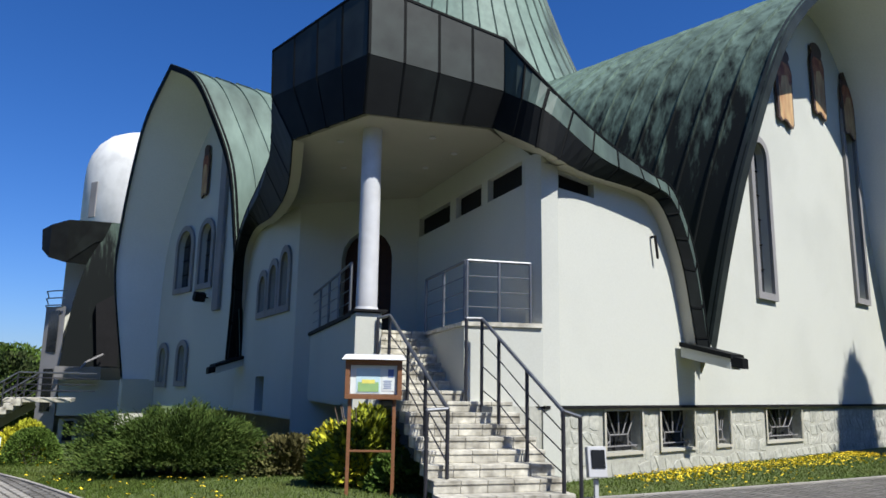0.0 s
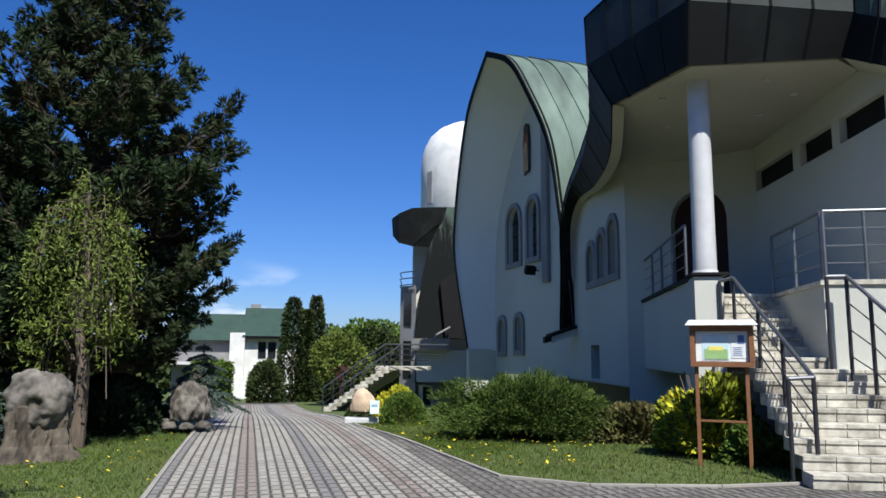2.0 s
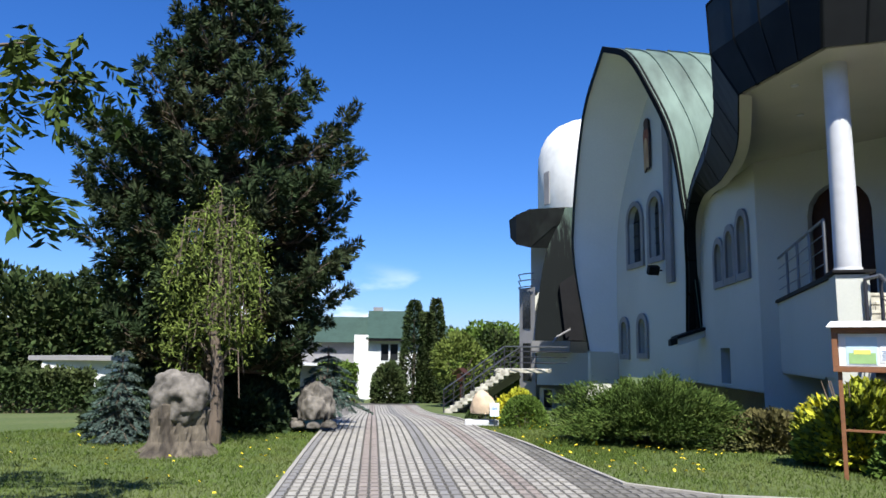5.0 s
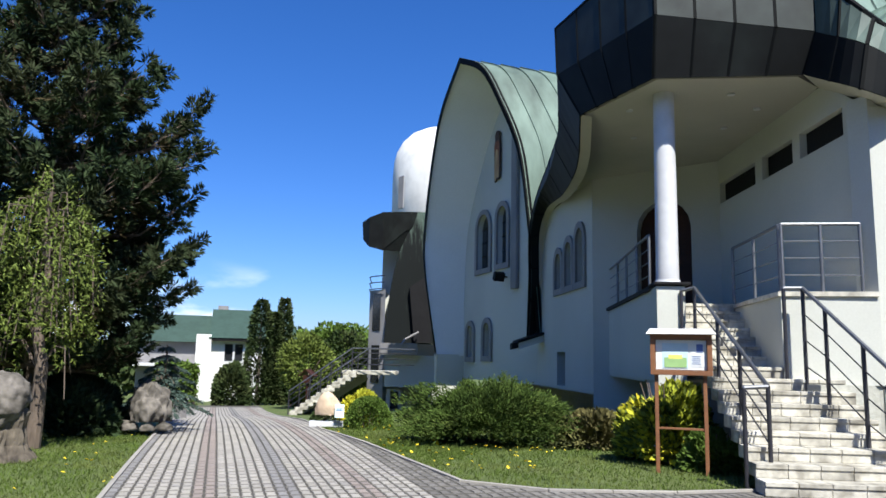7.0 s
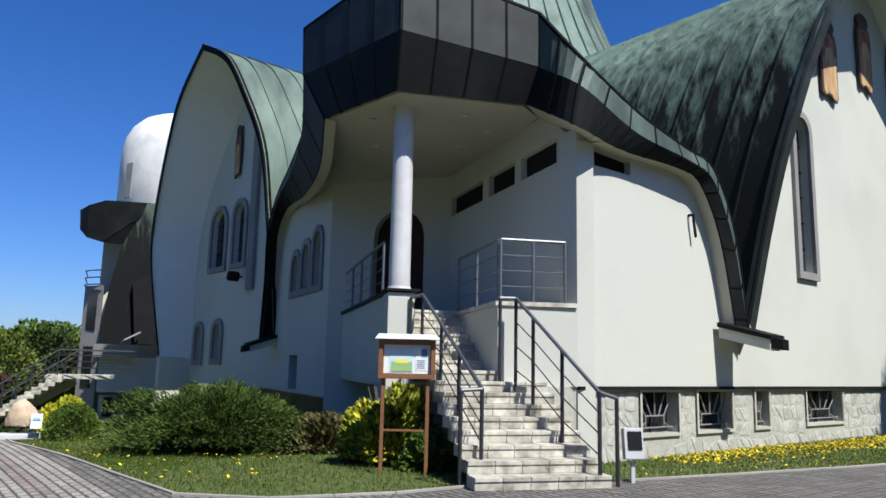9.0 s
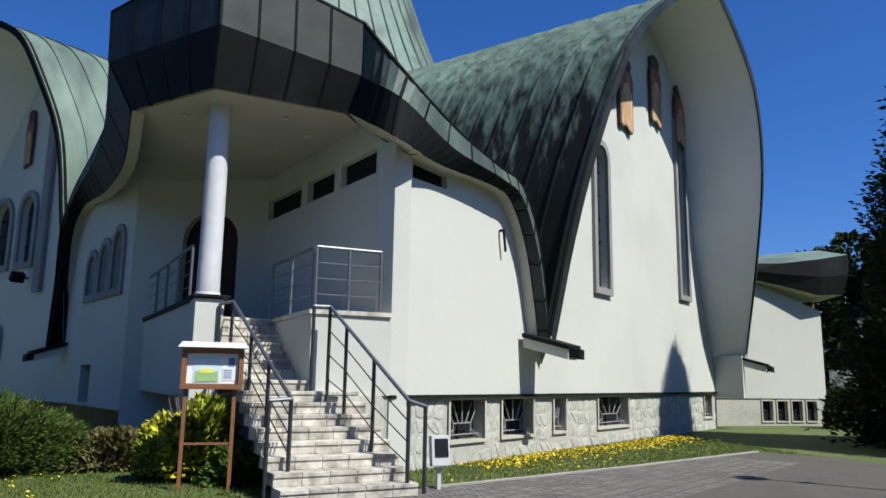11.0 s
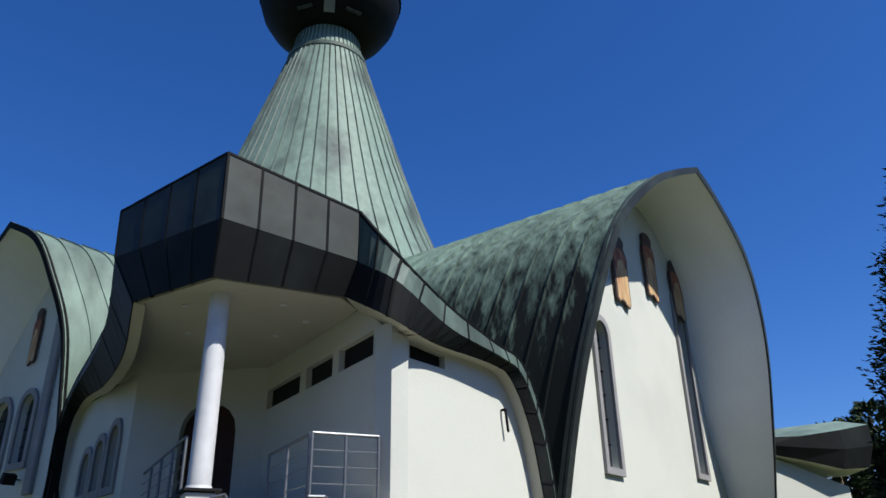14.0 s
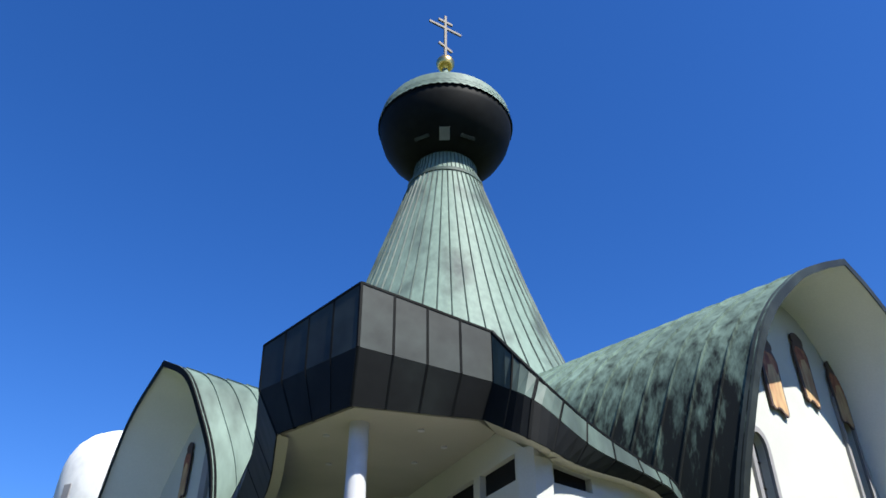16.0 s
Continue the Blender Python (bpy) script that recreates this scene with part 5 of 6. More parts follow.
def meter_box():
    # pale utility box with a dark front panel, not a lamp
    ob = thing("utility_box", "small pale utility box with a dark front on a short post", "floodlight")
    at = Vector((2.83, 11.05, 0))
    m = Matrix.Translation(at) @ Matrix.Rotation(radians(8), 4, "Z")
    bm = bmesh.new()
    add_box(bm, m @ Matrix.Translation((0, 0.02, 0.13)), (0.06, 0.06, 0.36), 0.006)
    part("post", bm, PALE, ob)
    bm = bmesh.new()
    add_box(bm, m @ Matrix.Translation((0, 0, 0.55)) @ Matrix.Rotation(radians(-8), 4, "X"), (0.29, 0.12, 0.44), 0.012)
    part("casing", bm, PALE, ob)
    bm = bmesh.new()
    add_box(bm, m @ Matrix.Translation((0.01, -0.065, 0.60)) @ Matrix.Rotation(radians(-8), 4, "X"), (0.21, 0.01, 0.26), 0.002)
    part("glass", bm, GLASS_DARK, ob, "dark front panel")


meter_box()


def rock(name, label, at, size, mat, seed, category="boulder", rough=0.32, sub=4, clip=-0.35):
    bm = bmesh.new()
    bmesh.ops.create_icosphere(bm, subdivisions=sub, radius=1)
    off = Vector((seed * 3.1, seed * 1.7, seed * 0.9))
    for v in bm.verts:
        n = noise.noise(v.co * 1.3 + off) * rough + noise.noise(v.co * 3.7 + off) * rough * 0.45 + noise.noise(v.co * 9 + off) * rough * 0.15
        n += (0.5 - abs(noise.noise(v.co * 2.3 + off * 2))) * rough * 0.3 - max(0.0, 0.10 - abs(noise.noise(v.co * 2.2 - off))) * rough * 1.3
        v.co = v.co * (1 + n)
        v.co = Vector((v.co.x * size[0], v.co.y * size[1], max(clip, v.co.z) * size[2]))
        v.co += Vector(at)
    return tagged(part(name, bm, mat, smooth=True), label, category)


rock("boulder", "rough grey boulder set on an old stump", (-10.10, 8.16, 0.82), (0.47, 0.42, 0.45), BOULDER, 3, clip=-1, rough=0.25, sub=5)


def stump():
    rng = np.random.default_rng(5)
    bm = bmesh.new()
    seg, rings = 56, []
    for r, z in ((0.66, -0.05), (0.54, 0.06), (0.47, 0.18), (0.45, 0.3), (0.44, 0.42), (0.46, 0.54), (0.45, 0.64), (0.42, 0.74), (0.30, 0.82)):
        row = []
        for k in range(seg):
            a = 2 * math.pi * k / seg
            rr = r * (1 + 0.12 * math.sin(a * 4 + 1) + 0.07 * math.sin(a * 11 + z * 3) + 0.10 * noise.noise(Vector((math.cos(a) * 4, math.sin(a) * 4, z * 6))) + 0.025 * rng.normal())
            row.append(bm.verts.new((-10.15 + rr * math.cos(a), 8.2 + rr * math.sin(a), z)))
        rings.append(row)
    for a, b in zip(rings, rings[1:]):
        for k in range(seg):
            bm.faces.new((a[k], a[(k + 1) % seg], b[(k + 1) % seg], b[k]))
    bm.faces.new(rings[-1])
    tagged(part("tree_stump", bm, STUMP_WOOD), "old weathered tree stump carrying a boulder", "stump")


stump()
rock("boulder", "dark grey mossy boulder beside the drive", (-11.02, 12.5, 0.36), (0.42, 0.38, 0.56), BOULDER, 4, rough=0.36, sub=5)
for i, (x, y, s) in enumerate(((-11.45, 12.35, 0.16), (-10.65, 12.5, 0.14), (-11.2, 12.15, 0.13), (-10.8, 12.2, 0.12))):
    rock("stone", "small grey stone at the boulder's foot", (x, y, s * 0.3), (s * 1.3, s, s * 0.8), BOULDER, 10 + i, "stone", sub=3)


def memorial_stone():
    ob = thing("memorial_stone", "beige upright memorial stone on a pale base", "memorial")
    x, y = -9.15, 16.65
    z = ground_z(x, y)
    st = rock("stone", "", (x, y, z + 0.42), (0.32, 0.20, 0.42), BEIGE_STONE, 7, rough=0.16)
    st.parent = ob
    for key in ("label", "category"):
        if key in st:
            del st[key]
    bm = bmesh.new()
    add_box(bm, Matrix.Translation((x, y - 0.05, z + 0.06)) @ Matrix.Rotation(radians(28), 4, "Z"), (0.85, 0.5, 0.12), 0.02)
    part("base_slab", bm, PALE, ob, "pale stone base slab")


memorial_stone()


def small_sign(at, turn, label):
    ob = thing("information_sign", label, "sign")
    m = Matrix.Translation(at) @ Matrix.Rotation(radians(turn), 4, "Z")
    bm = bmesh.new()
    add_tube(bm, m @ Vector((0, 0.02, -0.05)), m @ Vector((0, 0.02, 0.42)), 0.012, seg=6)
    part("post", bm, STEEL, ob)
    bm = bmesh.new()
    add_box(bm, m @ Matrix.Translation((0, 0, 0.38)) @ Matrix.Rotation(radians(-25), 4, "X"), (0.22, 0.015, 0.34), 0.003)
    part("panel", bm, BLUE_PALE, ob, "pale blue printed panel")
    for k in range(4):
        bm = bmesh.new()
        add_box(bm, m @ Matrix.Translation((0, -0.012, 0.30 + k * 0.05)) @ Matrix.Rotation(radians(-25), 4, "X"), (0.15, 0.006, 0.012))
        part("text_bar", bm, BLUE_INK, ob)


small_sign(gz(-8.72, 16.45), 25, "small pale blue sign beside the memorial stone")
small_sign(gz(-10.6, 19.5), 25, "small pale blue sign beside a low shrub")


def pedestal_bin():
    ob = thing("litter_bin", "small grey litter bin beside the drive", "bin")
    p = polar(-39.3, 27)
    at = gz(p.x, p.y)
    bm = bmesh.new()
    add_box(bm, Matrix.Translation(at + Vector((0, 0, 0.30))), (0.34, 0.34, 0.62), 0.03)
    part("body", bm, TRIM, ob)
    bm = bmesh.new()
    add_box(bm, Matrix.Translation(at + Vector((0, 0, 0.635))), (0.40, 0.40, 0.05), 0.012)
    part("lid", bm, PALE, ob)


pedestal_bin()


def lamp_post(label, at, h):
    ob = thing("street_lamp", label, "lamp", group="lamp posts")
    at = Vector(at)
    bm = bmesh.new()
    add_tube(bm, at - Vector((0, 0, 0.05)), at + Vector((0, 0, h)), 0.055, 0.035, 12)
    part("pole", bm, PALE, ob)
    bm = bmesh.new()
    bmesh.ops.create_cone(bm, cap_ends=True, segments=20, radius1=0.30, radius2=0.07, depth=0.12, matrix=Matrix.Translation(at + Vector((0, 0, h + 0.10))))
    part("hood", bm, BLACK, ob, "dark flat lamp hood")
    bm = bmesh.new()
    add_tube(bm, at + Vector((0, 0, h - 0.12)), at + Vector((0, 0, h + 0.04)), 0.09, 0.12, 14)
    part("lantern", bm, PAPER, ob, "pale lamp glass")
    bm = bmesh.new()
    add_box(bm, Matrix.Translation(at + Vector((0.05, 0, h * 0.82))), (0.22, 0.16, 0.16), 0.02)
    part("bracket_box", bm, BLACK, ob, "small dark box on the pole")
    bm = bmesh.new()
    add_tube(bm, at + Vector((0, 0, -0.05)), at + Vector((0, 0, h * 0.45)), 0.075, 0.075, 12)
    part("sleeve", bm, PALE, ob)


lamp_post("slim pale lamp post with a flat dark hood", polar(54.7, 14.0), 6.0)
lamp_post("slim pale lamp post beyond the lawn", polar(43.7, 36), 4.3)


# ---- wall fittings ----
def icon(s, z0, z1, w, F, category="icon panel"):
    """A tall flat painted figure, left as a plain shape, fixed to the wall."""
    def scaled(shape, grow=1.0):
        return [(s + x * w * grow, z0 + t * (z1 - z0)) for x, t in shape]

    halo = [(0.40 * math.sin(a), 0.90 + 0.10 * -math.cos(a)) for a in (0.9, 1.3, 1.7, 2.1, 2.6, 3.14, 3.7, 4.2, 4.6, 5.0, 5.4)]
    hem = [(-0.46, 0.05), (-0.30, 0.015), (-0.18, 0.05), (0.02, 0.045), (0.20, 0.0), (0.36, -0.01), (0.44, 0.05)]
    ob = tagged(part("icon_panel", pierced(F, scaled(hem + [(0.46, 0.4), (0.50, 0.70), (0.42, 0.78)] + halo + [(-0.42, 0.78), (-0.50, 0.70)]), [], 0.06, 0.09), ICON_DARK), "tall painted wooden icon panel in browns and ochre", category, "icon panels")
    robe = [(x * 0.86 + 0.03, t + 0.022) for x, t in hem] + [(0.40, 0.4), (0.42, 0.62), (0.1, 0.66), (-0.36, 0.64)]
    part("painted_robe", flat(F, scaled(robe), 0.094), ICON_PALE, ob, "ochre painted surface")
    part("painted_mantle", flat(F, scaled([(-0.40, 0.56), (-0.30, 0.40), (-0.16, 0.60), (0.14, 0.64), (0.34, 0.52), (0.43, 0.60), (0.44, 0.70), (0.26, 0.79), (-0.26, 0.79), (-0.44, 0.70)]), 0.098), ICON_RED, ob, "reddish brown painted surface")


icon(10.7, 9.2, 11.65, 1.1, FR)
icon(13.25, 10.1, 12.6, 1.0, FR)
icon(15.6, 10.0, 12.3, 1.1, FR)
icon(3.72, 9.0, 11.2, 0.6, FL)


def spout(F, pts, label):
    """A copper-lined gutter foot that leans out from the wall on a short strut."""
    ob = thing("gutter_foot", label, "gutter", group="gutter feet")
    (s0, e0, z0), (s1, e1, z1) = pts
    a, b = F(s0, e0, z0), F(s1, e1, z1)
    d = (b - a).normalized()
    side = Vector((-d.y, d.x, 0)).normalized()
    low = [a + side * 0.34, a - side * 0.34, b - side * 0.22, b + side * 0.22]
    part("trough", prism([p - Vector((0, 0, 0.22)) for p in low], low), STUCCO, ob, "pale plaster trough")
    rim = [a + side * 0.40, a - side * 0.40, b - side * 0.28 + d * 0.05, b + side * 0.28 + d * 0.05]
    part("lining", prism([p + Vector((0, 0, 0.004)) for p in rim], [p + Vector((0, 0, 0.10)) for p in rim]), COPPER_DARK_SHADED, ob, "dark copper lining")
    part("spout_end", prism([p - Vector((0, 0, 0.16)) for p in (b + side * 0.2, b - side * 0.2, b + d * 0.22 - side * 0.12, b + d * 0.22 + side * 0.12)],
                            [p + Vector((0, 0, 0.05)) for p in (b + side * 0.2, b - side * 0.2, b + d * 0.22 - side * 0.12, b + d * 0.22 + side * 0.12)]), COPPER_DARK_SHADED, ob)
    return ob


spout(FR, ((4.75, 0.1, 2.55), (4.75, 1.15, 2.28)), "gutter foot with a dark copper lining on the sunny wall")
spout(FR, ((19.0, 0.7, 2.55), (19.1, 1.75, 2.25)), "gutter foot at the far end of the sunny wall")
spout(FL, ((-0.8, 0.1, 2.5), (-0.7, 1.15, 2.15)), "gutter foot with a dark copper lining on the shaded wall")


def wall_lamp(F, s, z, label):
    ob = thing("wall_lamp", label, "lamp", group="wall lamps")
    bm = bmesh.new()
    add_tube(bm, F(s, 0.0, z), F(s, 0.22, z), 0.03, seg=8)
    part("bracket", bm, BLACK, ob)
    bm = bmesh.new()
    c = F(s, 0.36, z)
    add_box(bm, Matrix.Translation(c) @ Matrix.Rotation(TH_R, 4, "Z") @ Matrix.Rotation(radians(25), 4, "X"), (0.42, 0.26, 0.34), 0.02)
    part("housing", bm, BLACK, ob)


wall_lamp(FR, 18.1, 5.25, "black floodlight on the sunny wall")
wall_lamp(FL, 2.75, 4.85, "black floodlight on the shaded wall")
bm = bmesh.new()
add_path(bm, [FR(3.55, 0.02, 4.85), FR(3.55, 0.12, 4.85), FR(3.62, 0.12, 4.4)], 0.03)
tagged(part("overflow_pipe", bm, BLACK), "short dark bent overflow pipe on the wall", "pipe")
for x, y in ((-1.5, 14.6), (0.4, 14.2), (-1.6, 16.5), (0.3, 16.3), (0.9, 15.2)):
    bm = bmesh.new()
    bmesh.ops.create_cone(bm, cap_ends=True, segments=16, radius1=0.07, radius2=0.07, depth=0.03, matrix=Matrix.Translation((x, y, 6.59)))
    tagged(part("spot_light", bm, PALE), "small round recessed spot in the porch soffit", "spotlight", "porch spots")

# ---- far porch at the end of the sunny facade ----
far_porch = thing("far_porch", "second porch with pale walls and a copper canopy", "porch")
FQ = plane_of(Vector((19.3, 26.4, 0)), Vector((23.3, 26.5, 0)))
lw = (Vector((23.3, 26.5, 0)) - Vector((19.3, 26.4, 0))).length
part("wall", pierced(FQ, [(-2, 1.05), (lw, 1.05), (lw, 4.7), (lw * 0.55, 5.3), (0.3, 5.9), (-2, 6.4)], [], 0.3), STUCCO, far_porch)
part("wall", pierced(plane_of(Vector((23.3, 26.5, 0)), Vector((25.5, 31.0, 0))), rect_loop(0, 5, 0, 4.5), [], 0.3), STUCCO, far_porch)
FQW = [(0.85 + 0.72 * k, 1.35 + 0.72 * k) for k in range(4)]
part("plinth", pierced(FQ, rect_loop(-2, lw - 0.03, -0.6, 1.045), [rect_loop(a, b, 0.15, 0.95) for a, b in FQW], 0.3, -0.04), RUBBLE, far_porch)
for a, b in FQW:
    window(FQ, a, b, 0.15, 0.95, far_porch, frame_w=0.05, e=0.0, arched=False, recess=0.2, mullions=0, rails=1, mat=SOFFIT)
qb = [FQ(0.1, 0.25, 5.9), FQ(1.7, 0.4, 5.65), FQ(lw * 0.85, 0.6, 5.3), FQ(lw + 0.75, 0.5, 5.4)]
qt = [FQ(0.1, 0.35, 6.5), FQ(1.7, 0.6, 6.55), FQ(lw * 0.85, 0.8, 6.8), FQ(lw + 1.0, 0.7, 7.1)]
part("fascia", sheet([[a.lerp(b, 0) for a, b in zip(qb, qt)], [a.lerp(b, 0.5) + Vector((0.1, -0.1, 0)) for a, b in zip(qb, qt)], qt]), COPPER_DARK_SHADED, far_porch)
part("fascia", sheet([[qb[-1], qt[-1]], [qb[-1] + Vector((3, 3.4, 0.2)), qt[-1] + Vector((3, 3.4, 0.3))]]), COPPER_DARK_SHADED, far_porch)
part("canopy_roof", sheet([qt, [p + Vector((0.6, 2.4, 0.62)) for p in qt], [p + Vector((-0.5, 5.5, 0.8)) for p in qt]]), COPPER, far_porch)
part("soffit", sheet([qb, [p + Vector((0.4, 1.8, -0.1)) for p in qb]]), SOFFIT, far_porch)
p, q = polar(41.6, 44), polar(47.5, 44)
bm = bmesh.new()
add_box(bm, Matrix.Translation((p + q) / 2 + Vector((0, 0, 1.2))) @ (q - p).to_track_quat("X", "Z").to_matrix().to_4x4(), ((q - p).length, 0.2, 2.4), 0.01)
tagged(part("boundary_wall", bm, WHITE_WALL), "low pale boundary wall beyond the lawn", "wall", kind="structure")

# ---- left corner of the church: drum with a white dome and a second canopy ----
side_dome = thing("side_dome", "white rounded dome on a drum behind the copper roof", "dome")
c = polar(-20.45, 43.0)
part("drum", turned([(2.9, 6.0), (2.9, 12.2), (2.85, 13.0), (2.7, 13.6), (2.4, 14.2), (1.9, 14.7), (1.2, 15.05), (0.4, 15.2)], 48, c), WHITE_WALL, side_dome, smooth=True)
a = math.atan2(-0.9, -0.55)
bm = bmesh.new()
add_box(bm, Matrix.Translation(c + Vector((2.88 * math.cos(a), 2.88 * math.sin(a), 10.9))) @ Matrix.Rotation(a, 4, "Z"), (0.12, 0.5, 1.9), 0.03)
part("niche", bm, TRIM, side_dome, "narrow niche")
corner = thing("side_porch", "corner porch with dark copper canopy and balcony", "porch")


def PW(az, dist, z):
    p = polar(az, dist)
    return Vector((p.x, p.y, z))


# canopy
cb = [PW(-26.45, 39.5, 7.8), PW(-26.0, 38.9, 7.35), PW(-25.0, 38.7, 7.15), PW(-23.2, 39.6, 8.4), PW(-21.9, 40.4, 8.8)]
ct = [PW(-26.55, 39.5, 8.75), PW(-26.0, 38.7, 8.9), PW(-25.0, 38.4, 9.15), PW(-23.4, 39.4, 9.4), PW(-21.9, 40.3, 9.6)]
part("fascia", sheet([cb, ct], 0.03), COPPER_DARK_SHADED, corner)
part("canopy_roof", sheet([ct, [p + Vector((1.0, 3.0, 0.25)) for p in ct]]), COPPER, corner)
part("soffit", sheet([cb, [p + Vector((1.2, 3.2, 0.25)) for p in cb]]), COPPER_DARK_SHADED, corner)
# swept copper flank down to the gutter; its low black is patina and shade
fl_a = spline([PW(-22.5, 40.0, 9.5), PW(-23.4, 39.7, 7.8), PW(-24.2, 39.5, 5.4), PW(-24.65, 39.4, 2.3)], 5)
fl_b = spline([PW(-19.6, 41.0, 9.7), PW(-19.6, 40.6, 7.6), PW(-19.6, 40.4, 5.4), PW(-19.6, 40.2, 2.3)], 5)
part("copper_flank", sheet([fl_a, [a.lerp(b, 0.5) + Vector((-0.1, -0.3, 0)) for a, b in zip(fl_a, fl_b)], fl_b]), COPPER_RUN, corner, "dark swept copper flank", smooth=True)
part("wall", prism([PW(-24.9, 41.2, -2.5), PW(-19.0, 41.6, -2.5), PW(-20.0, 44, -2.5), PW(-24.6, 44, -2.5)], [PW(-24.9, 41.2, 7.8), PW(-19.0, 41.6, 7.8), PW(-20.0, 44, 7.6), PW(-24.6, 44, 7.6)]), STUCCO, corner)
part("wall", prism([PW(-24.5, 39.2, 0.05), PW(-20.6, 39.0, 0.05), PW(-20.6, 41.0, 0.05), PW(-24.5, 41.0, 0.05)], [PW(-24.5, 39.2, 1.7), PW(-20.6, 39.0, 1.7), PW(-20.6, 41.0, 1.7), PW(-24.5, 41.0, 1.7)]), STUCCO, corner, "low pale parapet")
part("gutter", prism([PW(-24.85, 38.5, 1.705), PW(-22.0, 38.2, 1.705), PW(-22.0, 38.9, 1.705), PW(-24.85, 38.9, 1.705)], [PW(-24.9, 38.4, 2.3), PW(-22.0, 38.1, 2.3), PW(-22.0, 38.9, 2.3), PW(-24.85, 38.9, 2.3)]), TRIM, corner, "grey metal gutter box")
part("balcony", prism([PW(-25.8, 41.0, -2.5), PW(-24.6, 40.0, -2.5), PW(-24.6, 44, -2.5), PW(-25.6, 44, -2.5)], [PW(-25.8, 41.0, 5.2), PW(-24.6, 40.0, 5.2), PW(-24.6, 44, 5.2), PW(-25.6, 44, 5.2)]), TRIM, corner, "grey rounded bay")
for z in (5.25, 5.6, 5.95):
    bm = bmesh.new()
    add_path(bm, [PW(-24.7, 39.9, z), PW(-25.4, 40.4, z), PW(-25.85, 41.0, z), PW(-25.7, 44, z)], 0.03, 6)
    part("balcony_rail", bm, STEEL, corner)
for z0, z1 in ((3.0, 5.0), (0.2, 2.2)):
    part("window", prism([PW(-25.55, 40.75, z0), PW(-24.95, 40.2, z0), PW(-24.95, 40.3, z0), PW(-25.5, 40.85, z0)], [PW(-25.55, 40.75, z1), PW(-24.95, 40.2, z1), PW(-24.95, 40.3, z1), PW(-25.5, 40.85, z1)]), GLASS_DARK, corner)
bm = bmesh.new()
part("base_window", prism([PW(-24.3, 39.5, -1.4), PW(-23.2, 39.45, -1.4), PW(-23.2, 39.6, -1.4), PW(-24.3, 39.6, -1.4)], [PW(-24.3, 39.5, -0.1), PW(-23.2, 39.45, -0.1), PW(-23.2, 39.6, -0.1), PW(-24.3, 39.6, -0.1)]), SOFFIT, corner)
part("base_pane", prism([PW(-24.0, 39.4, -1.1), PW(-23.4, 39.37, -1.1), PW(-23.4, 39.5, -1.1), PW(-24.0, 39.5, -1.1)], [PW(-24.0, 39.4, -0.2), PW(-23.4, 39.37, -0.2), PW(-23.4, 39.5, -0.2), PW(-24.0, 39.5, -0.2)]), BLACK, corner)

# black block set proud of the flank, drawn as its deep shade
part("recess", prism([PW(-22.3, 39.2, 2.35), PW(-21.0, 39.2, 2.35), PW(-21.0, 39.6, 2.35), PW(-22.3, 39.6, 2.35)], [PW(-22.75, 39.2, 5.3), PW(-21.0, 39.2, 6.1), PW(-21.0, 39.6, 6.1), PW(-22.75, 39.6, 5.3)]), BLACK, corner, "black block standing for the flank's shaded fold")
bm = bmesh.new()
add_path(bm, [PW(-22.0, 38.9, 2.9), PW(-23.0, 38.3, 2.5), PW(-23.3, 38.1, 2.2)], 0.05, 8)
part("spout", bm, TRIM, corner, "grey metal gutter spout")

# far steps with railings up to that porch
far_steps = thing("far_steps", "pale far flight of steps with dark rails", "steps")
s0, s1 = PW(-31.6, 33.5, 0), PW(-27.0, 33.0, 0)
for k in range(12):
    t = k / 12
    p = s0.lerp(s1, t)
    zz = ground_z(s0.x, s0.y) + 0.16 * (k + 1)
    bm = bmesh.new()
    add_box(bm, Matrix.Translation((p.x, p.y + 0.8, zz - 0.13)) @ Matrix.Rotation(math.atan2(s1.y - s0.y, s1.x - s0.x), 4, "Z"), (0.34, 1.8, 0.26), 0.01)
    part("step", bm, STEP, far_steps)
zt = ground_z(s0.x, s0.y) + 0.16 * 12
for off in (0.1, 1.5):
    lo, hi = Vector((s0.x, s0.y + off, ground_z(s0.x, s0.y) - 0.1)), Vector((s1.x, s1.y + off, zt - 0.25))
    bm = bmesh.new()
    add_box(bm, Matrix.Translation((lo + hi) / 2) @ (hi - lo).to_track_quat("X", "Z").to_matrix().to_4x4(), ((hi - lo).length, 0.16, 0.30), 0.01)
    part("stringer", bm, TRIM, far_steps, "grey concrete stringer")
bm = bmesh.new()
add_box(bm, Matrix.Translation((PW(-26.0, 33.6, 0) + Vector((0, 0.6, zt - 0.06)))) @ Matrix.Rotation(math.atan2(s1.y - s0.y, s1.x - s0.x), 4, "Z"), (2.4, 1.9, 0.16), 0.01)
part("landing", bm, STEP, far_steps)
